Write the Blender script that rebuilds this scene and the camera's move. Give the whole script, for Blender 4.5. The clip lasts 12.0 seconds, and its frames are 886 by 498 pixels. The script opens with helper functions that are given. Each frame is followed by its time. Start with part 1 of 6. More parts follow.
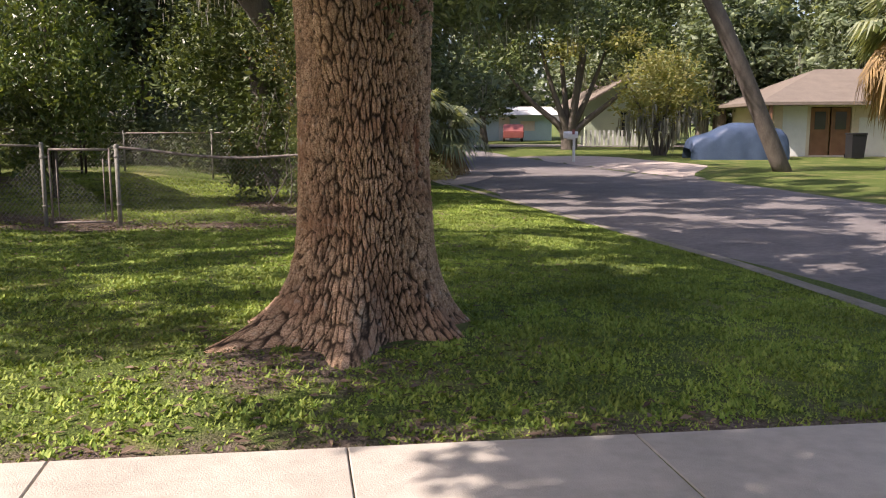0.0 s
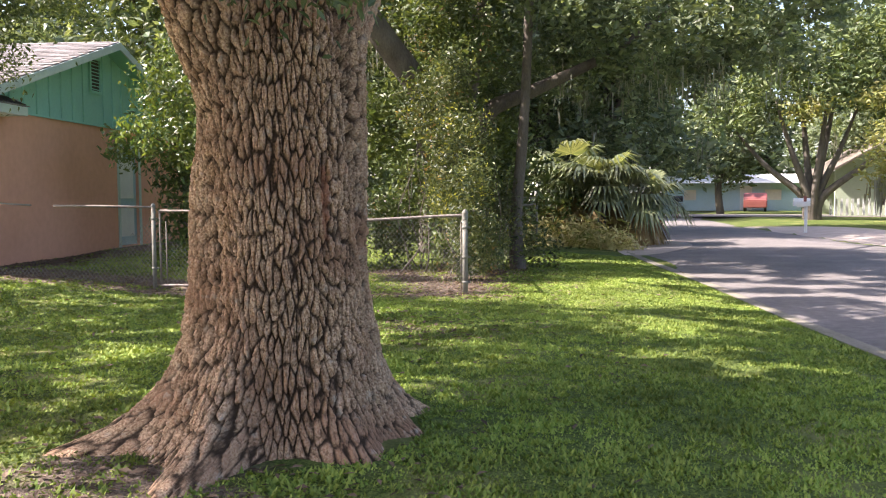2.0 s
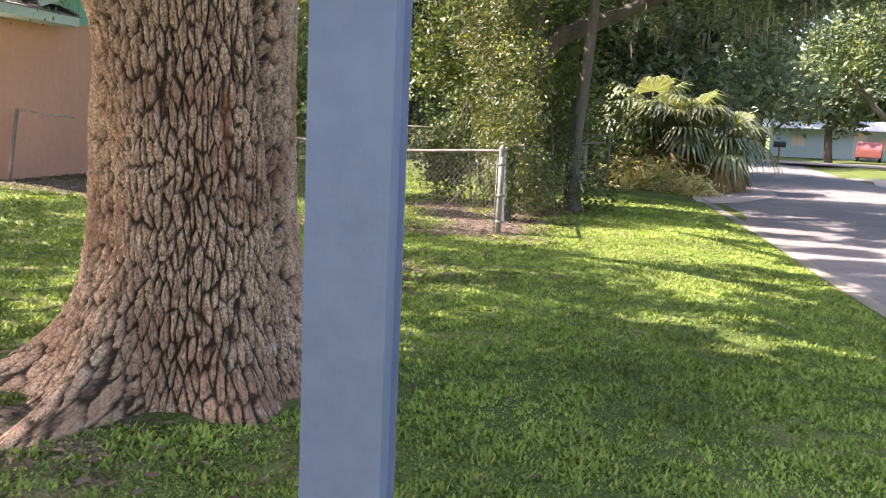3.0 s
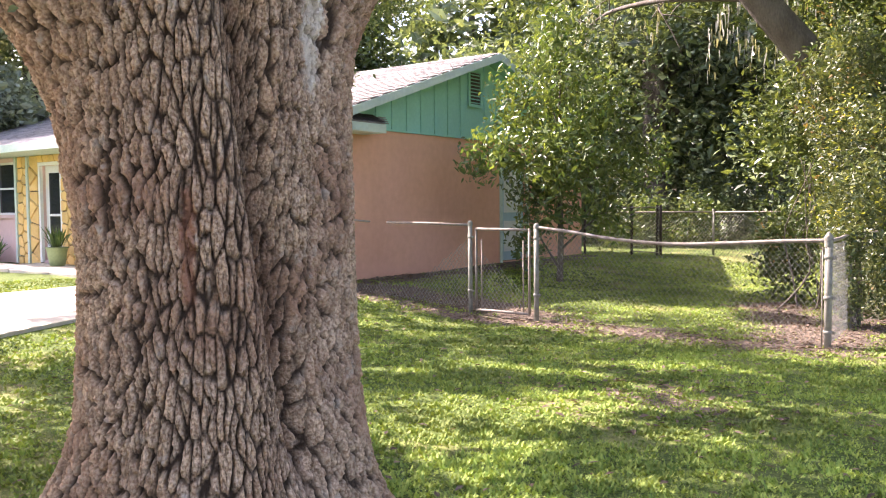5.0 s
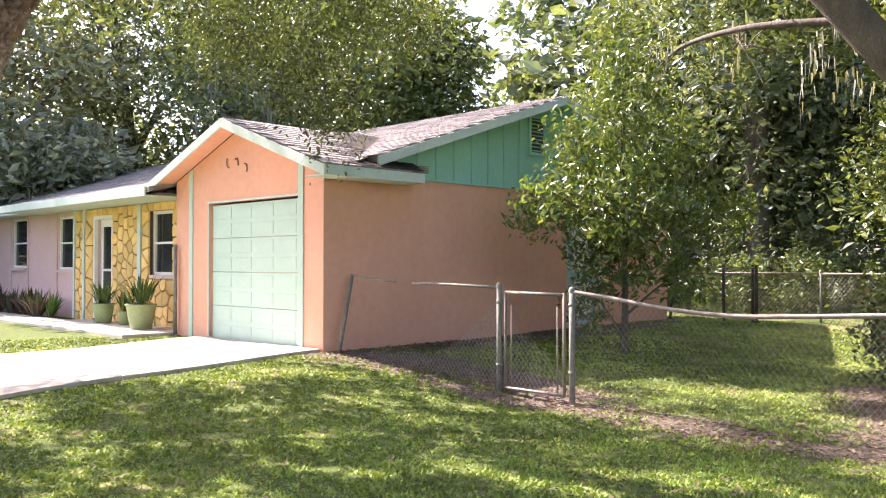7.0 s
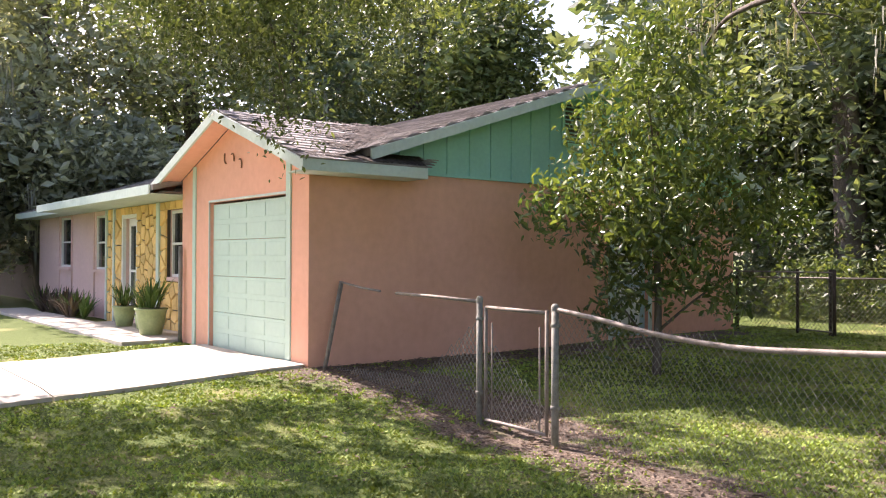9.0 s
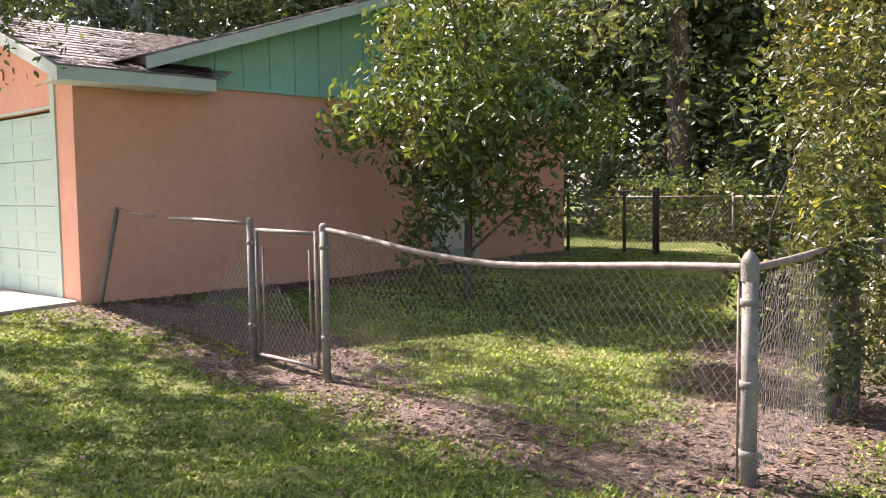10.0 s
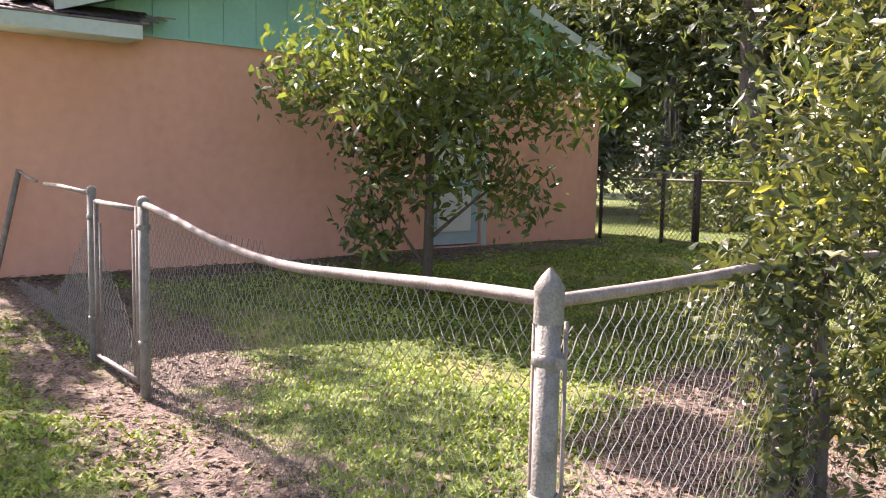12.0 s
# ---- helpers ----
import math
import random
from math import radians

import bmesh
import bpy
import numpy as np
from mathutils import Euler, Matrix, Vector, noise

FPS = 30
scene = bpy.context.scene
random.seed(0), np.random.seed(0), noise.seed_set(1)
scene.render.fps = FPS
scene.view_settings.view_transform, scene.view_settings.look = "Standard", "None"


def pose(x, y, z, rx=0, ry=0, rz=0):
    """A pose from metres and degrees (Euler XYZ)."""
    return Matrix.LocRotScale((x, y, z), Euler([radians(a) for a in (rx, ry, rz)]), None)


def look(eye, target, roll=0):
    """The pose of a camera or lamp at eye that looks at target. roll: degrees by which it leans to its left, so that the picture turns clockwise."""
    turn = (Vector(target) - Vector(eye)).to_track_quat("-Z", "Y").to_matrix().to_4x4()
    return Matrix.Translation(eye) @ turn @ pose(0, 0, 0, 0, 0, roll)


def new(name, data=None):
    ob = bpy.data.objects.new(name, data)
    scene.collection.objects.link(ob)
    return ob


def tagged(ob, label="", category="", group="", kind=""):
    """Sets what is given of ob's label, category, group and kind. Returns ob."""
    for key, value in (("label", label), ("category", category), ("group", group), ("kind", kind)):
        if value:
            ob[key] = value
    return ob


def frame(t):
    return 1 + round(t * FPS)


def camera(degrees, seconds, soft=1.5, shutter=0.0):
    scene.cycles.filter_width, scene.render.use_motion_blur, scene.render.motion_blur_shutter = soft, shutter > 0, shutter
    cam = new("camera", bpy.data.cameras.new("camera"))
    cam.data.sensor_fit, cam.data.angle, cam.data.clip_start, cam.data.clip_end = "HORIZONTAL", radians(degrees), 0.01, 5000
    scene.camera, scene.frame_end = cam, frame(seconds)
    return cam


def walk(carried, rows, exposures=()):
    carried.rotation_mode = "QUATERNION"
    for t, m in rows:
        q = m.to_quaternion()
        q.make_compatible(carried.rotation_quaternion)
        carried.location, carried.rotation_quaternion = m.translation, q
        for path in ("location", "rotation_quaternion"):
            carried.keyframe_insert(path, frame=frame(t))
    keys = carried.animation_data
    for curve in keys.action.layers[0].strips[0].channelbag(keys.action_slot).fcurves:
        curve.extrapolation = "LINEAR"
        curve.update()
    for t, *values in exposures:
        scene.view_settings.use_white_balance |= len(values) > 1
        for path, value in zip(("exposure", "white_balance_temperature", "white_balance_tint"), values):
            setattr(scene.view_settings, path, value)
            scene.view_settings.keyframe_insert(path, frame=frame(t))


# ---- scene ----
cam = camera(55.1, 12.0, 1.1)
PATH = [
    (0, (0.093, -0.376, 1.627), (0.09, 1.602, 1.333), -0.1),
    (0.5, (0.534, 0.064, 1.601), (0.456, 2.048, 1.359), 0.1),
    (1, (0.959, 0.502, 1.559), (0.546, 2.448, 1.356), 0.2),
    (1.5, (1.344, 1.083, 1.554), (0.884, 3.027, 1.461), 2.5),
    (2, (1.731, 1.52, 1.461), (1.152, 3.43, 1.334), -0.3),
    (2.5, (2.158, 1.896, 1.503), (1.461, 3.752, 1.239), 1.4),
    (4.3, (2.492, 3.662, 1.528), (1.292, 5.251, 1.342), -0.7),
    (4.5, (2.476, 3.873, 1.521), (1.155, 5.368, 1.384), -0.8),
    (5, (2.545, 4.323, 1.547), (1.027, 5.621, 1.448), -0.5),
    (5.5, (2.488, 4.787, 1.597), (0.911, 6.016, 1.558), 0.0),
    (5.8, (2.409, 5.053, 1.586), (0.715, 6.117, 1.573), -1.4),
    (6, (2.37, 5.212, 1.59), (0.633, 6.203, 1.632), 2.0),
    (6.5, (2.241, 5.686, 1.537), (0.495, 6.661, 1.501), 2.6),
    (7, (1.993, 6.146, 1.574), (0.31, 7.227, 1.609), -0.0),
    (7.2, (1.91, 6.378, 1.582), (0.194, 7.404, 1.634), 1.4),
    (8.8, (1.509, 7.799, 1.753), (-0.312, 8.625, 1.802), 1.1),
    (9, (1.452, 7.992, 1.718), (-0.35, 8.86, 1.74), 0.2),
    (9.5, (1.273, 8.52, 1.641), (-0.487, 9.47, 1.637), -0.9),
    (10, (1.205, 9.114, 1.581), (-0.445, 10.235, 1.44), -0.8),
    (10.5, (1.121, 9.66, 1.559), (-0.586, 10.691, 1.407), 1.0),
    (11, (0.954, 10.194, 1.579), (-0.74, 11.246, 1.423), -0.7),
    (11.5, (0.851, 10.76, 1.585), (-0.937, 11.631, 1.374), -0.3),
    (12, (0.598, 11.283, 1.547), (-1.171, 12.195, 1.351), 1.1),
]
walk(cam, [(t, look(eye, target, roll)) for t, eye, target, roll in PATH],
     [(0.0, 0.84, 6700, 25), (0.5, 1.0, 6350, 23), (1.5, 1.46, 6400, 22), (2.5, 2.04, 6500, 23), (4.5, 2.34, 6550, 28), (5.5, 2.42, 6600, 30), (7.0, 2.22, 6550, 28),
      (9.0, 1.83, 6600, 28), (10.0, 1.84, 6650, 30), (11.0, 2.10, 6600, 32), (12.0, 2.29, 6600, 34)])

# ---------------------------------------------------------------- light
SUN_AZ = 19.0        # the way the shadows fall, degrees from +x
SUN_EL = 45.0
world = bpy.data.worlds.new("sky")
scene.world = world
world.use_nodes = True
wn = world.node_tree
wn.nodes.clear()
sky = wn.nodes.new("ShaderNodeTexSky")
sky.sky_type = "NISHITA"
sky.sun_disc = False
sky.sun_elevation = radians(SUN_EL)
sky.sun_rotation = radians(90 - (SUN_AZ + 180))
sky.dust_density = 2.5
bg = wn.nodes.new("ShaderNodeBackground")
bg.inputs["Strength"].default_value = 0.138
wo = wn.nodes.new("ShaderNodeOutputWorld")
wn.links.new(sky.outputs[0], bg.inputs["Color"])
wn.links.new(bg.outputs[0], wo.inputs["Surface"])
sun = new("sun", bpy.data.lights.new("sun", "SUN"))
sun.data.energy = 4.8
sun.data.angle = radians(0.5)
sun.data.color = (1.0, 0.94, 0.84)
ca, sa, ce, se = math.cos(radians(SUN_AZ)), math.sin(radians(SUN_AZ)), math.cos(radians(SUN_EL)), math.sin(radians(SUN_EL))
sun.matrix_world = look((-30 * ca * ce, -30 * sa * ce, 30 * se), (0, 0, 0))

rng = np.random.default_rng(7)


# ---------------------------------------------------------------- materials
def mat(name, base, second=None, scale=6.0, rough=0.8, bump=0.0, bump_scale=60.0, metal=0.0, island=0.0, obj_random=0.0, detail=6.0, mix=0.5, spec=0.3, stretch=None):
    """A surface with two scales of colour variation and a fine relief."""
    m = bpy.data.materials.new(name)
    m.use_nodes = True
    nt = m.node_tree
    N, L = nt.nodes, nt.links
    b = N["Principled BSDF"]
    b.inputs["Roughness"].default_value = rough
    b.inputs["Metallic"].default_value = metal
    b.inputs["Specular IOR Level"].default_value = spec
    tc = N.new("ShaderNodeTexCoord")
    vec = tc.outputs["Object"]
    if stretch:
        mp = N.new("ShaderNodeMapping")
        mp.inputs["Scale"].default_value = stretch
        L.new(vec, mp.inputs["Vector"])
        vec = mp.outputs[0]
    n1 = N.new("ShaderNodeTexNoise")
    n1.inputs["Scale"].default_value = scale
    n1.inputs["Detail"].default_value = detail
    L.new(vec, n1.inputs["Vector"])
    n2 = N.new("ShaderNodeTexNoise")
    n2.inputs["Scale"].default_value = scale * 9
    n2.inputs["Detail"].default_value = 3
    L.new(vec, n2.inputs["Vector"])
    avg = N.new("ShaderNodeMath")
    avg.operation = "MULTIPLY_ADD"
    L.new(n2.outputs["Fac"], avg.inputs[0])
    avg.inputs[1].default_value = 0.45
    sc = N.new("ShaderNodeMath")
    sc.operation = "MULTIPLY"
    L.new(n1.outputs["Fac"], sc.inputs[0])
    sc.inputs[1].default_value = 0.55
    L.new(sc.outputs[0], avg.inputs[2])
    ramp = N.new("ShaderNodeMapRange")
    ramp.inputs["From Min"].default_value = 0.5 - 0.28 * (1.1 - mix)
    ramp.inputs["From Max"].default_value = 0.5 + 0.28 * (1.1 - mix)
    L.new(avg.outputs[0], ramp.inputs["Value"])
    mx = N.new("ShaderNodeMix")
    mx.data_type = "RGBA"
    L.new(ramp.outputs[0], mx.inputs["Factor"])
    second = second or tuple(c * 0.72 for c in base)
    mx.inputs["A"].default_value = (*base, 1)
    mx.inputs["B"].default_value = (*second, 1)
    col = mx.outputs["Result"]
    if island or obj_random:
        src = N.new("ShaderNodeNewGeometry").outputs["Random Per Island"] if island else N.new("ShaderNodeObjectInfo").outputs["Random"]
        amt = island or obj_random
        hs = N.new("ShaderNodeHueSaturation")
        mr = N.new("ShaderNodeMapRange")
        mr.inputs["To Min"].default_value = 1 - amt
        mr.inputs["To Max"].default_value = 1 + amt
        L.new(src, mr.inputs["Value"])
        L.new(mr.outputs[0], hs.inputs["Value"])
        L.new(col, hs.inputs["Color"])
        col = hs.outputs[0]
    L.new(col, b.inputs["Base Color"])
    if bump:
        n3 = N.new("ShaderNodeTexNoise")
        n3.inputs["Scale"].default_value = bump_scale
        n3.inputs["Detail"].default_value = 5
        L.new(vec, n3.inputs["Vector"])
        bp = N.new("ShaderNodeBump")
        bp.inputs["Strength"].default_value = bump
        bp.inputs["Distance"].default_value = 0.02
        L.new(n3.outputs["Fac"], bp.inputs["Height"])
        L.new(bp.outputs[0], b.inputs["Normal"])
    return m


def leaf_mat(name, base, second, spread=0.35, trans=0.35, rough=0.45, gloss=0.3):
    """Leaves: each one with a hue of its own, light passing through."""
    m = bpy.data.materials.new(name)
    m.use_nodes = True
    nt = m.node_tree
    N, L = nt.nodes, nt.links
    b = N["Principled BSDF"]
    b.inputs["Roughness"].default_value = rough
    b.inputs["Specular IOR Level"].default_value = gloss
    geo = N.new("ShaderNodeNewGeometry")
    mx = N.new("ShaderNodeMix")
    mx.data_type = "RGBA"
    mx.inputs["A"].default_value = (*base, 1)
    mx.inputs["B"].default_value = (*second, 1)
    L.new(geo.outputs["Random Per Island"], mx.inputs["Factor"])
    tc = N.new("ShaderNodeTexCoord")
    n1 = N.new("ShaderNodeTexNoise")
    n1.inputs["Scale"].default_value = 0.9
    n1.inputs["Detail"].default_value = 4
    L.new(tc.outputs["Object"], n1.inputs["Vector"])
    mr = N.new("ShaderNodeMapRange")
    mr.inputs["From Min"].default_value = 0.3
    mr.inputs["From Max"].default_value = 0.7
    mr.inputs["To Min"].default_value = 1 - spread
    mr.inputs["To Max"].default_value = 1 + spread
    L.new(n1.outputs["Fac"], mr.inputs["Value"])
    hs = N.new("ShaderNodeHueSaturation")
    L.new(mr.outputs[0], hs.inputs["Value"])
    L.new(mx.outputs["Result"], hs.inputs["Color"])
    L.new(hs.outputs[0], b.inputs["Base Color"])
    tr = N.new("ShaderNodeBsdfTranslucent")
    warm = N.new("ShaderNodeMix")
    warm.data_type = "RGBA"
    warm.blend_type = "MULTIPLY"
    warm.inputs["Factor"].default_value = 1
    L.new(hs.outputs[0], warm.inputs["A"])
    warm.inputs["B"].default_value = (1.7, 1.6, 0.7, 1)
    L.new(warm.outputs["Result"], tr.inputs["Color"])
    ms = N.new("ShaderNodeMixShader")
    ms.inputs["Fac"].default_value = trans
    L.new(b.outputs[0], ms.inputs[1])
    L.new(tr.outputs[0], ms.inputs[2])
    L.new(ms.outputs[0], N["Material Output"].inputs["Surface"])
    return m


M_pink = mat("pink_stucco", (0.82, 0.445, 0.315), (0.71, 0.37, 0.255), 0.9, 0.9, 0.25, 90)
M_pink2 = mat("mauve_pink_stucco", (0.70, 0.50, 0.46), (0.62, 0.43, 0.40), 1.3, 0.9, 0.25, 90)
M_teal = mat("teal_paint", (0.31, 0.60, 0.51), (0.26, 0.52, 0.445), 2.0, 0.6, 0.1, 60)
M_trim = mat("pale_teal_trim", (0.58, 0.67, 0.61), (0.46, 0.55, 0.50), 2.0, 0.6, 0.1, 50)
M_gdoor = mat("pale_green_door", (0.46, 0.62, 0.53), (0.41, 0.56, 0.48), 1.5, 0.5, 0.05, 40)
M_white = mat("white_paint", (0.78, 0.78, 0.75), (0.66, 0.66, 0.63), 3.0, 0.6, 0.05, 40)
M_shing = mat("asphalt_shingle", (0.33, 0.30, 0.28), (0.20, 0.182, 0.172), 3.0, 0.95, 0.5, 220, obj_random=0.25)
M_shing2 = mat("asphalt_shingle_course", (0.33, 0.30, 0.28), (0.20, 0.182, 0.172), 3.0, 0.95, 0.5, 220, island=0.25)
M_roofbed = mat("roof_felt", (0.30, 0.26, 0.24), (0.20, 0.17, 0.16), 4.0, 0.95, 0.5, 200)
# dark brown for the rubber strip and for painted shade in eave and vent
M_dark_brown = mat("dark_brown", (0.10, 0.085, 0.075), None, 3.0, 0.9)
M_conc = mat("concrete", (0.54, 0.49, 0.415), (0.38, 0.345, 0.29), 1.2, 0.9, 0.3, 120)
M_asph = mat("worn_asphalt", (0.25, 0.225, 0.21), (0.145, 0.13, 0.122), 1.2, 0.95, 0.5, 160)
M_galv = mat("galvanised_steel", (0.30, 0.29, 0.255), (0.15, 0.14, 0.115), 14.0, 0.7, 0.3, 120, metal=0.2)
M_rail = mat("weathered_rail", (0.33, 0.29, 0.255), (0.15, 0.115, 0.095), 12.0, 0.7, 0.2, 140, metal=0.2)
M_wire = mat("fence_wire", (0.36, 0.35, 0.32), (0.22, 0.215, 0.19), 20.0, 0.55, metal=0.4)
M_post = mat("grey_painted_post", (0.22, 0.26, 0.34), (0.17, 0.20, 0.27), 5.0, 0.5, 0.08, 70, metal=0.25)
M_sand = mat("pinkish_sand", (0.52, 0.43, 0.36), (0.36, 0.30, 0.25), 2.0, 0.95, 0.4, 80)
M_verge = mat("dirty_edge", (0.30, 0.265, 0.22), (0.17, 0.16, 0.11), 3.0, 0.95, 0.5, 60)
M_bark2 = mat("grey_bark", (0.17, 0.145, 0.12), (0.085, 0.07, 0.058), 6.0, 0.95, 0.9, 40, stretch=(1, 1, 0.3))


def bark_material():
    """Weathered plate tops over reddish furrows darkened to paint in their shade, with a pale lichen patch and a torn
    reddish scar.
    """
    m = bpy.data.materials.new("oak_bark")
    m.use_nodes = True
    N, L = m.node_tree.nodes, m.node_tree.links
    b = N["Principled BSDF"]
    b.inputs["Roughness"].default_value = 0.95
    b.inputs["Specular IOR Level"].default_value = 0.15
    tc = N.new("ShaderNodeTexCoord")

    def noise_tex(scale, detail=5):
        t = N.new("ShaderNodeTexNoise")
        t.inputs["Scale"].default_value = scale
        t.inputs["Detail"].default_value = detail
        L.new(tc.outputs["Object"], t.inputs["Vector"])
        return t.outputs["Fac"]

    def remap(v, lo, hi):
        r = N.new("ShaderNodeMapRange")
        r.inputs["From Min"].default_value = lo
        r.inputs["From Max"].default_value = hi
        L.new(v, r.inputs["Value"])
        return r.outputs[0]

    def blend(f, a, c):
        x = N.new("ShaderNodeMix")
        x.data_type = "RGBA"
        L.new(f, x.inputs["Factor"])
        for key, col in (("A", a), ("B", c)):
            if isinstance(col, tuple):
                x.inputs[key].default_value = (*col, 1)
            else:
                L.new(col, x.inputs[key])
        return x.outputs["Result"]

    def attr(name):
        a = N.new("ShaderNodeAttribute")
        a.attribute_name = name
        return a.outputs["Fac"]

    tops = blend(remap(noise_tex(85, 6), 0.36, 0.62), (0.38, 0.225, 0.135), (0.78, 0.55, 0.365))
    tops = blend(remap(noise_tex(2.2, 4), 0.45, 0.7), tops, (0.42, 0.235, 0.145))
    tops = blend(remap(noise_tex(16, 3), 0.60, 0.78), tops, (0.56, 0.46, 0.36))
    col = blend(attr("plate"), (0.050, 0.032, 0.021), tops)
    col = blend(attr("lichen"), col, (0.76, 0.65, 0.52))
    col = blend(attr("scar"), col, (0.34, 0.13, 0.07))
    L.new(col, b.inputs["Base Color"])
    bp = N.new("ShaderNodeBump")
    bp.inputs["Strength"].default_value = 0.8
    bp.inputs["Distance"].default_value = 0.02
    L.new(noise_tex(95, 5), bp.inputs["Height"])
    L.new(bp.outputs[0], b.inputs["Normal"])
    return m


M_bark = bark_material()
M_glass = mat("window_glass", (0.03, 0.035, 0.04), (0.02, 0.022, 0.026), 2.0, 0.08, spec=0.6)
M_stone = mat("ochre_fieldstone", (0.80, 0.56, 0.23), (0.64, 0.40, 0.14), 6.0, 0.85, 0.4, 60, obj_random=0.2)
M_mortar = mat("dark_mortar", (0.09, 0.075, 0.06), None, 8.0, 0.95, 0.4, 80)
M_pot = mat("green_glazed_pot", (0.36, 0.44, 0.22), (0.26, 0.33, 0.16), 3.0, 0.4)
M_tarp = mat("blue_grey_cover", (0.07, 0.105, 0.17), (0.05, 0.075, 0.125), 3.0, 0.45, 0.3, 14)
M_black = mat("black_plastic", (0.02, 0.02, 0.022), None, 4.0, 0.5)
M_cream = mat("cream_wall", (0.72, 0.63, 0.50), (0.62, 0.53, 0.42), 1.0, 0.9, 0.2, 60)
M_tanroof = mat("tan_roof", (0.21, 0.175, 0.14), (0.15, 0.125, 0.10), 2.0, 0.95, 0.3, 90)
M_bluehouse = mat("pale_blue_wall", (0.42, 0.56, 0.60), (0.36, 0.48, 0.52), 1.0, 0.8)
M_yellowwall = mat("pale_green_siding", (0.52, 0.58, 0.42), (0.44, 0.50, 0.36), 1.0, 0.8)
M_brown = mat("brown_wood", (0.30, 0.16, 0.09), (0.20, 0.10, 0.055), 4.0, 0.7, 0.2, 40)
M_redcar = mat("red_paint", (0.30, 0.10, 0.09), None, 2.0, 0.35)
M_fencewood = mat("dark_fence_wood", (0.07, 0.05, 0.04), (0.045, 0.034, 0.028), 4.0, 0.9, 0.4, 40)

L_oak = leaf_mat("oak_leaf", (0.062, 0.096, 0.034), (0.165, 0.20, 0.075), 0.5, 0.22, 0.4, 0.36)
L_mid = leaf_mat("broad_leaf", (0.05, 0.085, 0.03), (0.15, 0.18, 0.07), 0.45, 0.3, 0.42, 0.32)
L_sap = leaf_mat("sapling_leaf", (0.05, 0.095, 0.027), (0.165, 0.205, 0.055), 0.5, 0.24, 0.32, 0.6)
L_vine = leaf_mat("vine_leaf", (0.035, 0.06, 0.026), (0.15, 0.165, 0.06), 0.6, 0.24, 0.4, 0.4)
L_far = leaf_mat("far_leaf", (0.075, 0.11, 0.06), (0.21, 0.25, 0.14), 0.55, 0.3, 0.45, 0.4)
L_yel = leaf_mat("yellow_leaf", (0.27, 0.25, 0.10), (0.19, 0.22, 0.08), 0.4, 0.4, 0.5)
L_pale = leaf_mat("pale_leaf", (0.15, 0.17, 0.11), (0.32, 0.34, 0.24), 0.5, 0.3, 0.5, 0.4)
L_gold = leaf_mat("yellowing_leaf", (0.34, 0.32, 0.06), (0.22, 0.25, 0.06), 0.4, 0.35, 0.4)
L_moss = leaf_mat("hanging_moss", (0.17, 0.175, 0.145), (0.30, 0.30, 0.255), 0.3, 0.25, 0.9)
L_palm = leaf_mat("palm_frond", (0.12, 0.155, 0.08), (0.28, 0.30, 0.17), 0.4, 0.3, 0.3, 0.6)
L_cut = leaf_mat("cut_brush", (0.52, 0.45, 0.25), (0.38, 0.36, 0.17), 0.35, 0.25, 0.7)
L_dead = leaf_mat("dead_frond", (0.36, 0.26, 0.13), (0.24, 0.16, 0.08), 0.4, 0.25, 0.8)
L_litter = leaf_mat("leaf_litter", (0.065, 0.042, 0.03), (0.22, 0.155, 0.11), 0.3, 0.1, 0.8)
L_rooflitter = leaf_mat("roof_litter", (0.035, 0.027, 0.022), (0.11, 0.08, 0.06), 0.3, 0.05, 0.85)
L_grass = leaf_mat("grass_blade", (0.13, 0.21, 0.035), (0.29, 0.345, 0.07), 0.4, 0.12, 0.7)
L_plant = leaf_mat("strap_leaf", (0.05, 0.10, 0.03), (0.12, 0.18, 0.05), 0.3, 0.2, 0.4)
L_purple = leaf_mat("purple_leaf", (0.05, 0.035, 0.04), (0.10, 0.08, 0.05), 0.3, 0.2, 0.4)


# ---------------------------------------------------------------- mesh helpers
def thing(name, label, category, at=(0, 0, 0), rz=0.0, group="", kind=""):
    ob = new(name)
    ob.empty_display_size = 0.1
    ob.matrix_world = pose(*at, 0, 0, rz)
    return tagged(ob, label, category, group, kind)


def link_mesh(name, me, material, parent=None, label=""):
    if material:
        me.materials.append(material)
    ob = new(name, me)
    if parent:
        ob.parent = parent
    if label:
        ob["label"] = label
    return ob


def part(name, bm, material, parent=None, label="", smooth=False):
    me = bpy.data.meshes.new(name)
    bm.to_mesh(me)
    bm.free()
    if smooth:
        me.polygons.foreach_set("use_smooth", [True] * len(me.polygons))
    return link_mesh(name, me, material, parent, label)


def mesh_np(name, verts, faces, material, parent=None, label="", smooth=False):
    """verts (n, 3), faces (m, k) as arrays."""
    verts, faces = np.asarray(verts, np.float32), np.asarray(faces, np.int32)
    me = bpy.data.meshes.new(name)
    k = faces.shape[1]
    me.vertices.add(len(verts))
    me.vertices.foreach_set("co", verts.ravel())
    me.loops.add(faces.size)
    me.loops.foreach_set("vertex_index", faces.ravel())
    me.polygons.add(len(faces))
    me.polygons.foreach_set("loop_start", np.arange(0, faces.size, k, dtype=np.int32))
    me.update(calc_edges=True)
    me.polygons.foreach_set("use_smooth", np.full(len(faces), smooth))
    me.validate()
    return link_mesh(name, me, material, parent, label)


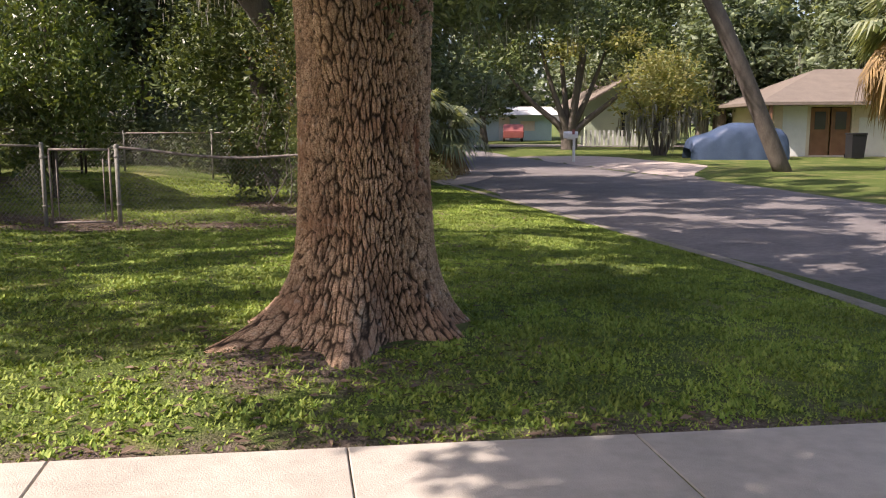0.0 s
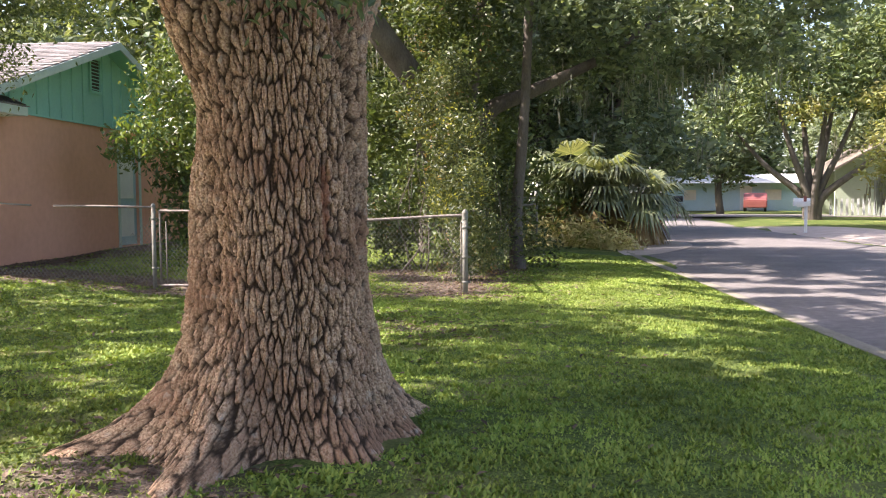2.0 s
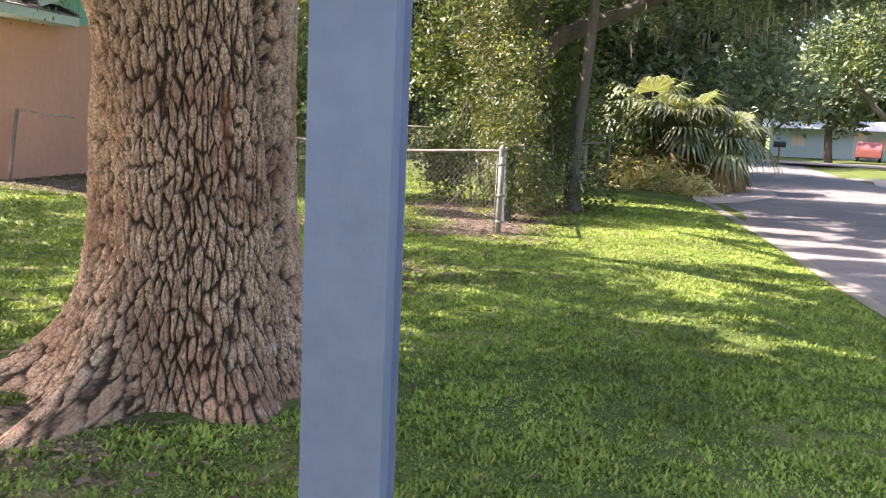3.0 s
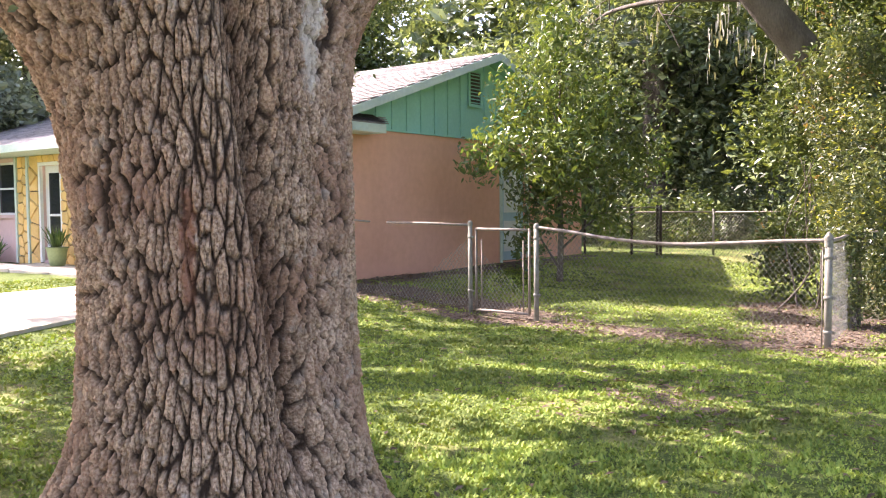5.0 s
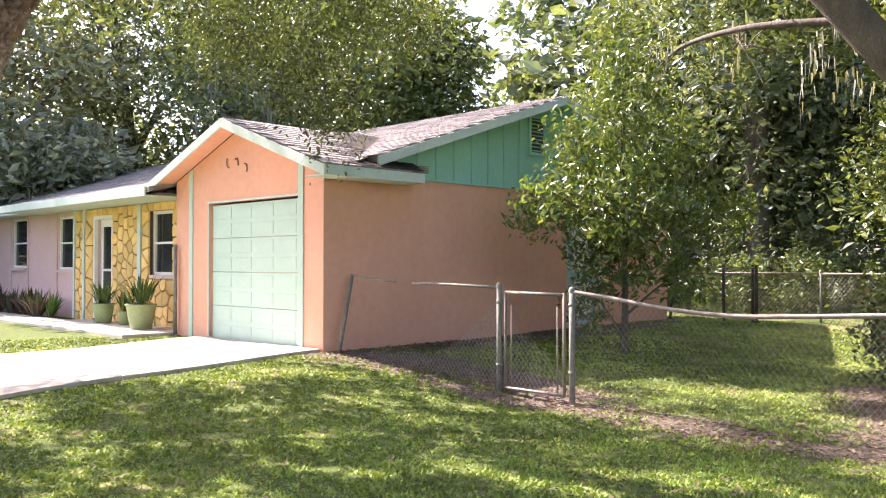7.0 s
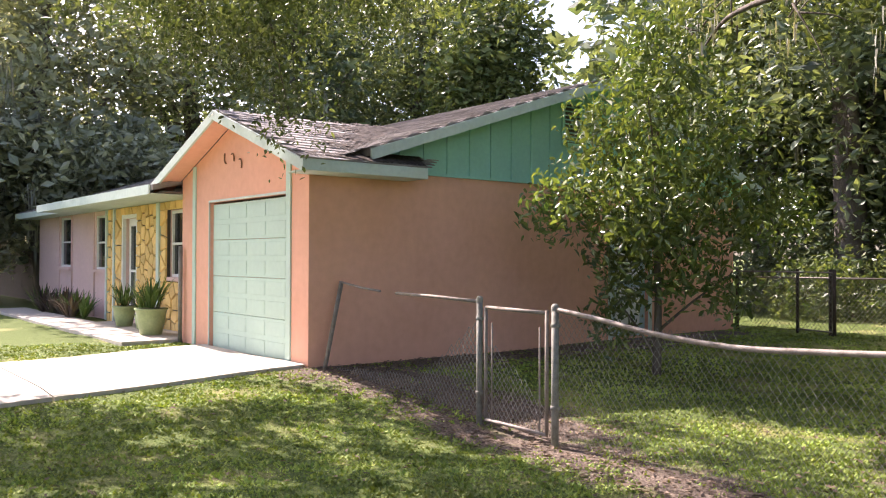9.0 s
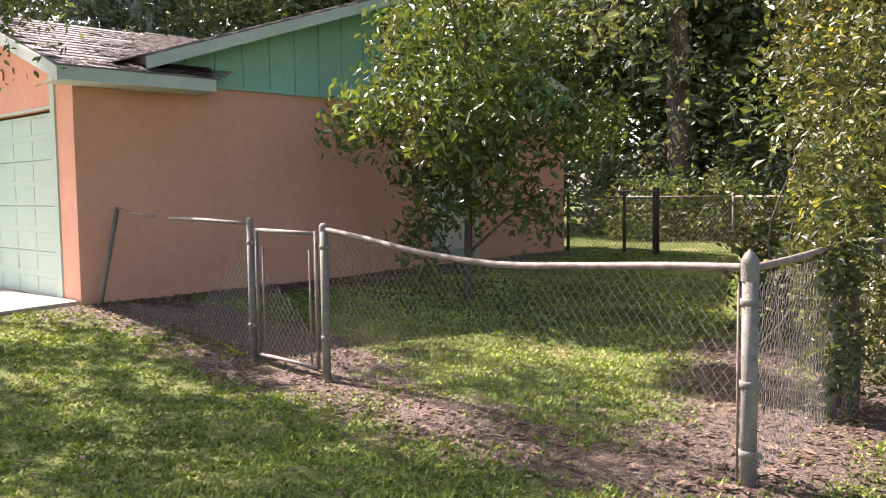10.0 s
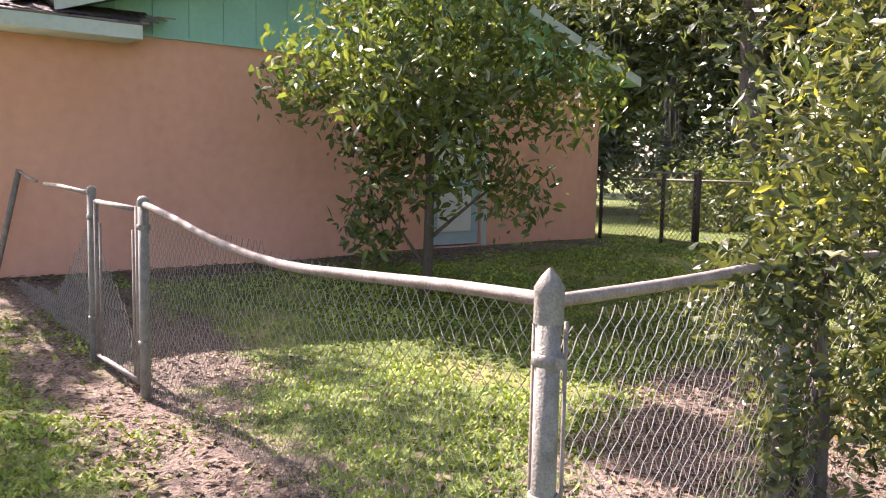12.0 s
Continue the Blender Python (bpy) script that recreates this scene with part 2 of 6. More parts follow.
def box(bm, x0, x1, y0, y1, z0, z1, m=None, bevel=0.0):
    r = bmesh.ops.create_cube(bm, size=1)
    vs = r["verts"]
    for v in vs:
        v.co = Vector(((x0 + x1) / 2 + v.co.x * (x1 - x0), (y0 + y1) / 2 + v.co.y * (y1 - y0), (z0 + z1) / 2 + v.co.z * (z1 - z0)))
    if bevel:
        es = list({e for v in vs for e in v.link_edges})
        g = bmesh.ops.bevel(bm, geom=es, offset=bevel, segments=1, affect="EDGES")
        vs = list({v for f in g["faces"] for v in f.verts} | {v for v in vs if v.is_valid})
    if m is not None:
        bmesh.ops.transform(bm, matrix=m, verts=[v for v in vs if v.is_valid])
    return vs


def one_box(name, dims, material, parent=None, label="", bevel=0.0):
    bm = bmesh.new()
    box(bm, *dims, bevel=bevel)
    return part(name, bm, material, parent, label)


def prism(bm, poly, depth_vec):
    """A solid from a planar polygon pushed along depth_vec."""
    a = [bm.verts.new(p) for p in poly]
    b = [bm.verts.new(Vector(p) + Vector(depth_vec)) for p in poly]
    bm.faces.new(a)
    bm.faces.new(list(reversed(b)))
    n = len(poly)
    for i in range(n):
        bm.faces.new((a[i], b[i], b[(i + 1) % n], a[(i + 1) % n]))
    bmesh.ops.recalc_face_normals(bm, faces=bm.faces)


def wall_cells(bm, u0, u1, z0, z1, t0, t1, holes, axis="x"):
    """A wall from u0 to u1 with openings (u0, u1, z0, z1) that go through it."""
    us = sorted({u0, u1, *(h[0] for h in holes), *(h[1] for h in holes)})
    zs = sorted({z0, z1, *(h[2] for h in holes), *(h[3] for h in holes)})
    for a, b in zip(us, us[1:]):
        for c, d in zip(zs, zs[1:]):
            mu, mz = (a + b) / 2, (c + d) / 2
            if any(h[0] < mu < h[1] and h[2] < mz < h[3] for h in holes):
                continue
            if axis == "x":
                box(bm, a, b, t0, t1, c, d)
            else:
                box(bm, t0, t1, a, b, c, d)
    bmesh.ops.remove_doubles(bm, verts=bm.verts, dist=1e-5)


def tube_np(pts, radii, sides=8, twist=0.0):
    """Vertices and quads of a tapered tube along points."""
    pts, radii = np.asarray(pts, float), np.asarray(radii, float)
    n = len(pts)
    tan = np.gradient(pts, axis=0)
    tan /= np.linalg.norm(tan, axis=1)[:, None] + 1e-9
    ref = np.where(np.abs(tan[:, 2:3]) > 0.9, np.array([[1.0, 0, 0]]), np.array([[0, 0, 1.0]]))
    s = np.cross(tan, ref)
    s /= np.linalg.norm(s, axis=1)[:, None] + 1e-9
    for i in range(1, n):
        s[i] = s[i - 1] - tan[i] * np.dot(s[i - 1], tan[i])
        s[i] /= np.linalg.norm(s[i]) + 1e-9
    u = np.cross(tan, s)
    a = np.arange(sides) * 2 * math.pi / sides
    v = pts[:, None] + radii[:, None, None] * (np.cos(a)[None, :, None] * s[:, None] + np.sin(a)[None, :, None] * u[:, None])
    v = v.reshape(-1, 3)
    i, j = np.meshgrid(np.arange(n - 1), np.arange(sides), indexing="ij")
    f = np.stack([i * sides + j, i * sides + (j + 1) % sides, (i + 1) * sides + (j + 1) % sides, (i + 1) * sides + j], -1).reshape(-1, 4)
    return v, f


def join_np(pieces):
    vs, fs, o = [], [], 0
    for v, f in pieces:
        vs.append(v)
        fs.append(f + o)
        o += len(v)
    return np.concatenate(vs), np.concatenate(fs)


def spline(pts, n=12):
    """Smooth points through a few given ones."""
    p = np.asarray(pts, float)
    k = len(p)
    out = []
    for q in np.linspace(0, k - 1, n):
        i = min(int(q), k - 2)
        t = q - i
        p0, p1, p2, p3 = p[max(i - 1, 0)], p[i], p[i + 1], p[min(i + 2, k - 1)]
        out.append(0.5 * (2 * p1 + (p2 - p0) * t + (2 * p0 - 5 * p1 + 4 * p2 - p3) * t * t + (3 * p1 - p0 - 3 * p2 + p3) * t ** 3))
    return np.array(out)


def bar(name, pts, radius, material, parent=None, sides=8, n=None, label="", cap=True):
    p = spline(pts, n) if n else np.asarray(pts, float)
    r = np.full(len(p), radius) if np.isscalar(radius) else np.interp(np.linspace(0, 1, len(p)), np.linspace(0, 1, len(radius)), radius)
    if cap:
        p = np.concatenate([[p[0] + (p[0] - p[1]) * 1e-3], p, [p[-1] + (p[-1] - p[-2]) * 1e-3]])
        r = np.concatenate([[r[0] * 0.02], r, [r[-1] * 0.02]])
    v, f = tube_np(p, r, sides)
    return mesh_np(name, v, f, material, parent, label, True)


def leaves_np(C, size, aspect=0.42, droop=0.3, vary=0.4, up=0.0, fine=False):
    """Folded diamond leaves at C, each turned its own way."""
    n = len(C)
    d = rng.normal(size=(n, 3))
    d[:, 2] = d[:, 2] * 0.6 - droop
    d /= np.linalg.norm(d, axis=1)[:, None]
    q = rng.normal(size=(n, 3))
    q[:, 2] += up
    s = np.cross(d, q)
    s /= np.linalg.norm(s, axis=1)[:, None] + 1e-9
    nn = np.cross(s, d)
    L = size * (1 + vary * rng.uniform(-1, 1, (n, 1)))
    W = L * aspect
    base, tip = C - d * L / 2, C + d * L / 2
    mid = C + d * L * 0.03
    if fine:
        lo, hi = C - d * L * 0.16, C + d * L * 0.2
        tip = tip - np.array([0, 0, 1.0]) * L * 0.12
        v = np.stack([base, lo + s * W * 0.48 + nn * W * 0.2, hi + s * W * 0.42 + nn * W * 0.16, tip, hi - s * W * 0.42 + nn * W * 0.16, lo - s * W * 0.48 + nn * W * 0.2], 1).reshape(-1, 3)
        k = np.arange(n)[:, None] * 6
        return v, np.concatenate([k + [0, 1, 2, 3], k + [0, 3, 4, 5]])
    v = np.stack([base, mid + s * W / 2 + nn * W * 0.18, tip, mid - s * W / 2 + nn * W * 0.18], 1).reshape(-1, 3)
    return v, np.arange(n * 4).reshape(-1, 4)


def clumps(blobs, twigs, per, spread=0.22, fill=0.55, sag=0.12):
    """Leaf places: twigs near the skins of the blobs, leaves round every twig."""
    B = np.asarray(blobs, float)
    w = (B[:, 3] * B[:, 4] + B[:, 4] * B[:, 5] + B[:, 3] * B[:, 5])
    k = rng.choice(len(B), twigs, p=w / w.sum())
    d = rng.normal(size=(twigs, 3))
    d /= np.linalg.norm(d, axis=1)[:, None]
    r = fill + (1.08 - fill) * rng.random((twigs, 1)) ** 0.7
    T = B[k, :3] + d * r * B[k, 3:6]
    g = rng.normal(size=(twigs, per, 3))
    g *= (rng.random((twigs, per)) ** 0.45 * 1.9 / np.linalg.norm(g, axis=2))[..., None]
    P = T[:, None] + g * spread
    P[:, :, 2] -= np.abs(rng.normal(size=(twigs, per))) * sag
    return P.reshape(-1, 3)


def hang_np(T, length, width):
    """Hanging strands at T."""
    n = len(T)
    a = rng.random(n) * 2 * math.pi
    s = np.stack([np.cos(a), np.sin(a), 0 * a], 1)
    L = length * (0.4 + rng.random((n, 1)))
    W = width * (0.5 + rng.random((n, 1)))
    dn = np.array([[0, 0, -1.0]]) + rng.normal(size=(n, 3)) * 0.06
    v = np.stack([T - s * W * 0.4, T + s * W * 0.4, T + dn * L * 0.6 + s * W * 0.5, T + dn * L], 1)
    v2 = v.reshape(-1, 3)
    return v2, np.arange(n * 4).reshape(-1, 4)


# ---------------------------------------------------------------- ground
def smooth01(v):
    v = np.clip(v, 0, 1)
    return v * v * (3 - 2 * v)


EDGE_Y = np.array([-400.0, -20, 0, 6.8, 9.3, 12, 15.4, 19.5, 22.4, 30, 45, 52, 400])
EDGE_X = np.array([5.6, 5.6, 4.7, 3.85, 3.45, 2.75, 1.95, 0.85, 0.15, -0.9, -2.6, -3.4, -3.4])
FAR_Y = np.array([-400.0, 0, 16, 24, 34, 45, 52, 400])
FAR_X = np.array([11.6, 10.6, 8.7, 7.2, 4.4, 2.6, 1.8, 1.8])


def ground_z(x, y):
    x, y = np.asarray(x, float), np.asarray(y, float)
    z = 0.12 + 0.25 * smooth01((-4.8 - x) / 3.6) * smooth01((y + 2) / 8)
    z = z + 0.05 * smooth01((-6 - x) / 3) * smooth01((y - 13) / 6)
    z = z + 0.06 * np.exp(-((x + 0.5) ** 2 + (y - 5.6) ** 2) / 1.3)
    d = np.interp(y, EDGE_Y, EDGE_X) - x
    z = z - 0.078 * smooth01(1 - d / 2.0)
    far = x - np.interp(y, FAR_Y, FAR_X)
    z = np.where(far > 0, 0.02 + 0.12 * smooth01(far / 3.0), z)
    return z + 0.012 * np.sin(x * 2.1 + y) * np.sin(y * 1.7 - x * 0.6) * (d > 0.5)


def grid_sheet(name, xs, ys, zfun, material, parent=None):
    X, Y = np.meshgrid(xs, ys, indexing="ij")
    V = np.stack([X, Y, zfun(X, Y)], -1).reshape(-1, 3)
    n, m = len(xs), len(ys)
    i, j = np.meshgrid(np.arange(n - 1), np.arange(m - 1), indexing="ij")
    F = np.stack([i * m + j, (i + 1) * m + j, (i + 1) * m + j + 1, i * m + j + 1], -1).reshape(-1, 4)
    return mesh_np(name, V, F, material, parent, "", True)


def lawn_material():
    """Turf with thin, dry and bare places; leaf litter along the fence and round the trunk."""
    m = bpy.data.materials.new("lawn")
    m.use_nodes = True
    N, L = m.node_tree.nodes, m.node_tree.links
    b = N["Principled BSDF"]
    b.inputs["Roughness"].default_value = 0.9
    b.inputs["Specular IOR Level"].default_value = 0.15
    tc = N.new("ShaderNodeTexCoord")

    def noise_tex(scale, detail=5):
        t = N.new("ShaderNodeTexNoise")
        t.inputs["Scale"].default_value = scale
        t.inputs["Detail"].default_value = detail
        L.new(tc.outputs["Object"], t.inputs["Vector"])
        return t.outputs["Fac"]

    def remap(v, a, c):
        r = N.new("ShaderNodeMapRange")
        r.inputs["From Min"].default_value = a
        r.inputs["From Max"].default_value = c
        L.new(v, r.inputs["Value"])
        return r.outputs[0]

    def blend(f, a, c):
        x = N.new("ShaderNodeMix")
        x.data_type = "RGBA"
        L.new(f, x.inputs["Factor"])
        for key, col in (("A", a), ("B", c)):
            if isinstance(col, tuple):
                x.inputs[key].default_value = (*col, 1)
            else:
                L.new(col, x.inputs[key])
        return x.outputs["Result"]

    green = blend(remap(noise_tex(55, 3), 0.35, 0.65), (0.05, 0.08, 0.018), (0.14, 0.18, 0.043))
    patch = blend(remap(noise_tex(1.1), 0.52, 0.72), green, (0.25, 0.235, 0.09))
    dirt = blend(remap(noise_tex(40, 4), 0.35, 0.65), (0.075, 0.054, 0.041), (0.21, 0.165, 0.13))
    at = N.new("ShaderNodeAttribute")
    at.attribute_name = "bare"
    wob = N.new("ShaderNodeMath")
    wob.operation = "MULTIPLY_ADD"
    L.new(noise_tex(2.6, 7), wob.inputs[0])
    wob.inputs[1].default_value = 1.5
    sub = N.new("ShaderNodeMath")
    sub.operation = "SUBTRACT"
    L.new(at.outputs["Fac"], sub.inputs[0])
    sub.inputs[1].default_value = 0.75
    L.new(sub.outputs[0], wob.inputs[2])
    L.new(blend(remap(wob.outputs[0], 0.3, 0.62), patch, dirt), b.inputs["Base Color"])
    bp = N.new("ShaderNodeBump")
    bp.inputs["Strength"].default_value = 0.9
    bp.inputs["Distance"].default_value = 0.03
    L.new(noise_tex(70, 4), bp.inputs["Height"])
    L.new(bp.outputs[0], b.inputs["Normal"])
    return m


def seg_dist(x, y, a, c):
    ax, ay = a
    bx, by = c
    t = np.clip(((x - ax) * (bx - ax) + (y - ay) * (by - ay)) / ((bx - ax) ** 2 + (by - ay) ** 2), 0, 1)
    return np.hypot(x - ax - t * (bx - ax), y - ay - t * (by - ay))


def bare(x, y):
    """How bare the soil is: along the fence, by the house wall, under the vines, round the trunk."""
    f = 0.85 * np.exp(-(seg_dist(x, y, (-8.4, 11.2), (-4.9, 11.7)) / 0.4) ** 2)
    f = np.maximum(f, 1.15 * np.exp(-(seg_dist(x, y, (-8.3, 11.7), (-5.2, 12.4)) / 0.55) ** 2))
    f = np.maximum(f, 0.95 * np.exp(-(seg_dist(x, y, (-4.6, 11.9), (-1.2, 12.4)) / 0.5) ** 2))
    f = np.maximum(f, 1.1 * np.exp(-(seg_dist(x, y, (-1.6, 12.9), (-2.2, 17)) / 0.8) ** 2))
    f = np.maximum(f, 1.25 * np.exp(-(seg_dist(x, y, (-2.1, 13.7), (-3.5, 15.6)) / 0.55) ** 2))
    f = np.maximum(f, 1.0 * np.exp(-(seg_dist(x, y, (-8.2, 11.2), (-9.9, 19.0)) / 0.7) ** 2))
    f = np.maximum(f, 0.72 * np.exp(-(np.hypot((x + 0.85) / 1.2, y - 4.7) / 0.75) ** 2))
    f = np.maximum(f, 0.68 * np.exp(-(seg_dist(x, y, (-4, 2.95), (5, 4.0)) / 0.4) ** 2))
    f = np.maximum(f, 0.6 * np.exp(-(np.hypot(x + 1.2, y - 9.6) / 0.8) ** 2))
    return f


xs = np.concatenate([[-900, -300, -120, -60, -40, -30], np.arange(-24, 8.01, 0.2), [9, 10, 12, 15, 20, 30, 60, 120, 300, 900]])
ys = np.concatenate([[-900, -300, -100, -40, -20, -10], np.arange(-5, 30.01, 0.2), [32, 35, 40, 45, 50, 60, 80, 120, 300, 900]])
M_lawn = lawn_material()
ground = tagged(grid_sheet("ground", xs, ys, lambda x, y: ground_z(x, y), M_lawn), "patchy green lawn with dry and bare sandy soil", "lawn", kind="structure")
co = np.empty(len(ground.data.vertices) * 3, np.float32)
ground.data.vertices.foreach_get("co", co)
co = co.reshape(-1, 3)
att = ground.data.attributes.new("bare", "FLOAT", "POINT")
att.data.foreach_set("value", bare(co[:, 0], co[:, 1]).astype(np.float32))


def strip(name, ys, left, right, lift, material, cols=8):
    V, F = [], []
    for y in ys:
        for k in range(cols + 1):
            x = left(y) + (right(y) - left(y)) * k / cols
            V.append((x, y, lift(x, y, k / cols)))
    n = cols + 1
    for i in range(len(ys) - 1):
        for k in range(cols):
            F.append((i * n + k, i * n + k + 1, (i + 1) * n + k + 1, (i + 1) * n + k))
    return mesh_np(name, V, F, material, None, "", True)


ry = np.concatenate([np.arange(-60, 0, 5), np.arange(0, 56, 0.5)])
road = tagged(strip("road", ry, lambda y: np.interp(y, EDGE_Y, EDGE_X), lambda y: np.interp(y, FAR_Y, FAR_X),
                    lambda x, y, k: 0.045 + 0.05 * math.sin(math.pi * k) + 0.012 * math.sin(x * 1.3 + y * 0.8), M_asph), "worn pinkish grey asphalt street with faded surface", "road", kind="structure")
gutter = tagged(strip("gutter", ry, lambda y: np.interp(y, EDGE_Y, EDGE_X) - 0.16, lambda y: np.interp(y, EDGE_Y, EDGE_X) + 0.03,
                      lambda x, y, k: 0.052 - 0.004 * abs(k - 0.5), M_verge, 2), "flush dirty edge strip along the street", "kerb", kind="structure")
tagged(strip("sand_apron", np.arange(21.5, 30.1, 0.5), lambda y: np.interp(y, EDGE_Y, EDGE_X) - 0.3, lambda y: np.interp(y, EDGE_Y, EDGE_X) + 0.1 + 1.7 * math.sin(math.pi * (y - 21.5) / 8.5) ** 0.7,
                    lambda x, y, k: max(float(ground_z(x, y)) if x < np.interp(y, EDGE_Y, EDGE_X) else 0.0, 0.05 + 0.05 * math.sin(math.pi * min(max((x - np.interp(y, EDGE_Y, EDGE_X)) / (np.interp(y, FAR_Y, FAR_X) - np.interp(y, EDGE_Y, EDGE_X)), 0), 1)) + 0.012 * math.sin(x * 1.3 + y * 0.8)) + 0.008, M_sand, 6), "washed-out pinkish sand along the street's edge", "sand", kind="structure")
tagged(strip("sand_verge", np.arange(24.0, 40.1, 1.0), lambda y: np.interp(y, FAR_Y, FAR_X) + 0.02, lambda y: np.interp(y, FAR_Y, FAR_X) + 0.4 + 3.2 * smooth01((y - 24) / 6) * smooth01((41 - y) / 5),
                        lambda x, y, k: float(ground_z(x, y)) + 0.012, M_sand, 8), "pale sandy verge across the street", "sand", kind="structure")
cross_road = tagged(grid_sheet("cross_road", np.arange(-60, 61, 4), np.arange(52, 59, 1), lambda x, y: 0.16 + 0 * x, M_asph), "asphalt cross street at the far end", "road", kind="structure")


def pavement_slab(name, poly, z, thick, material, parent):
    bm = bmesh.new()
    prism(bm, [(p[0], p[1], z) for p in poly], (0, 0, -thick))
    bmesh.ops.bevel(bm, geom=[e for e in bm.edges if abs(e.verts[0].co.z - z) < 1e-4 and abs(e.verts[1].co.z - z) < 1e-4], offset=0.006, segments=1, affect="EDGES")
    return part(name, bm, material, parent)


# pavement slabs across the first steps of the walk
pav = thing("pavement", "pale concrete pavement slabs with a crack", "pavement", kind="structure")
pd = Vector((0.9927, 0.1205))
pn = Vector((-0.1205, 0.9927))
po = Vector((-0.36, 3.40))
marks = [-12.6, -11.3, -10.0, -8.7, -7.4, -6.1, -4.8, -3.5, -2.7, -1.33, 0.0, 1.39, 2.8, 4.1, 4.95]
for a, c in zip(marks, marks[1:]):
    q = [po + pd * (a + 0.003), po + pd * (c - 0.003), po + pd * (c - 0.003 + 0.09) - pn * 1.9, po + pd * (a + 0.003 + 0.09) - pn * 1.9]
    pavement_slab("slab", q, 0.135, 0.12, M_conc, pav)

# ---------------------------------------------------------------- the pink house
HO, HA = (-8.585, 11.017), 12.5
HM = pose(HO[0], HO[1], 0, 0, 0, HA)
house = thing("house", "single-storey pink stucco house with teal gable and shingle roof", "house", (HO[0], HO[1], 0), HA)


def hw(x, y):
    p = HM @ Vector((x, y, 0))
    return p.x, p.y


RIDGE_Y, RIDGE_Z, SM = 5.0, 4.52, 0.33
GX, GZ, GHALF, SL = -2.1, 3.79, 2.55, 0.355
bm = bmesh.new()
wall_cells(bm, 0.0, 9.0, 0.1, 2.86, -0.2, 0.0, [(5.55, 6.50, 0.42, 2.48)], "y")
side_wall = part("side_wall", bm, M_pink, house, "pink stucco side wall")
bm = bmesh.new()
wall_cells(bm, -4.1, -0.2, 0.1, 2.80, 0.0, 0.2, [(-3.02, -0.59, 0.38, 2.54)], "x")
zc = lambda x: GZ - SL * abs(x - GX) - 0.13
prism(bm, [(-4.1, 0.0, 2.80), (-0.0, 0.0, 2.80), (-0.0, 0.0, zc(0)), (GX, 0, zc(GX)), (-4.1, 0, zc(-4.1))], (0, 0.2, 0))
part("garage_front", bm, M_pink, house, "pink stucco garage front with gable")
bm = bmesh.new()
wall_cells(bm, 0.2, 0.9, 0.1, 2.72, -4.1, -3.9, [], "y")
part("garage_side", bm, M_pink, house)
MAIN_HOLES = [(-13.45, -12.5, 1.48, 2.68), (-10.5, -9.5, 1.45, 2.63), (-8.42, -7.62, 0.48, 2.50), (-5.95, -5.05, 1.37, 2.56)]
bm = bmesh.new()
wall_cells(bm, -15.6, -4.1, 0.1, 2.88, 0.5, 0.7, MAIN_HOLES, "x")
part("front_wall", bm, M_pink2, house, "pale mauve-pink front wall")
bm = bmesh.new()
box(bm, -15.6, -15.4, 0.7, 8.8, 0.1, 2.86)
box(bm, -15.6, -0.2, 8.8, 9.0, 0.1, 2.86)
part("rear_wall", bm, M_pink, house)
bm = bmesh.new()
rz = lambda y: RIDGE_Z - SM * abs(y - RIDGE_Y) - 0.15
far_gable = bmesh.new()
for g, x in ((bm, -0.06), (far_gable, -15.6)):
    prism(g, [(x, 0.9, 2.86), (x, 9.0, 2.86), (x, 9.0, max(rz(9.0), 2.87)), (x, RIDGE_Y, rz(RIDGE_Y)), (x, 0.9, rz(0.9))], (0.06 if x > -1 else 0.1, 0, 0))
gable = part("gable", bm, M_teal, house, "teal board-and-batten gable")
part("far_gable", far_gable, M_teal, house)
for i in range(20):
    y = 1.35 + 0.40 * i
    if y > 8.7:
        break
    if 4.3 < y < 4.9:
        continue
    one_box("batten", (0.0, 0.022, y - 0.02, y + 0.02, 2.87, rz(y) - 0.02), M_teal, gable)
one_box("drip_strip", (0.0, 0.035, 0.05, 9.0, 2.835, 2.868), M_teal, house, "thin dark teal strip")
# dark backing paints the shade of the hollow behind the louvres
vent = one_box("vent", (0.0, 0.012, 4.42, 4.80, 3.50, 4.12), M_dark_brown, gable, "tall louvred gable vent in a teal frame")
bm = bmesh.new()
wall_cells(bm, 4.38, 4.84, 3.46, 4.16, 0.012, 0.045, [(4.43, 4.79, 3.51, 4.11)], "y")
part("vent_frame", bm, M_teal, vent)
for i in range(9):
    bm = bmesh.new()
    box(bm, -0.02, 0.02, 4.43, 4.79, -0.004, 0.004, Matrix.Translation((0.03, 0, 3.54 + 0.066 * i)) @ Matrix.Rotation(0.6, 4, "Y"))
    part("louvre", bm, M_teal, vent)


def roof_slab(name, quad, thick, material, parent, label=""):
    bm = bmesh.new()
    prism(bm, quad, (0, 0, -thick))
    return part(name, bm, material, parent, label)


zr = lambda y: RIDGE_Z - SM * abs(y - RIDGE_Y)
PORCH_Z, PORCH_Y = 2.87, 0.95
roof = roof_slab("roof", [(-16.0, 0.0, zr(0)), (-4.45, 0.0, zr(0)), (-4.45, 0.66, zr(0.66)), (0.34, 0.66, zr(0.66)), (0.34, RIDGE_Y, RIDGE_Z), (-16.0, RIDGE_Y, RIDGE_Z)], 0.10, M_roofbed, house, "grey-brown asphalt shingle roof")
roof_slab("roof_rear", [(-16.0, RIDGE_Y, RIDGE_Z), (0.34, RIDGE_Y, RIDGE_Z), (0.34, 9.55, zr(9.55)), (-16.0, 9.55, zr(9.55))], 0.10, M_roofbed, house)
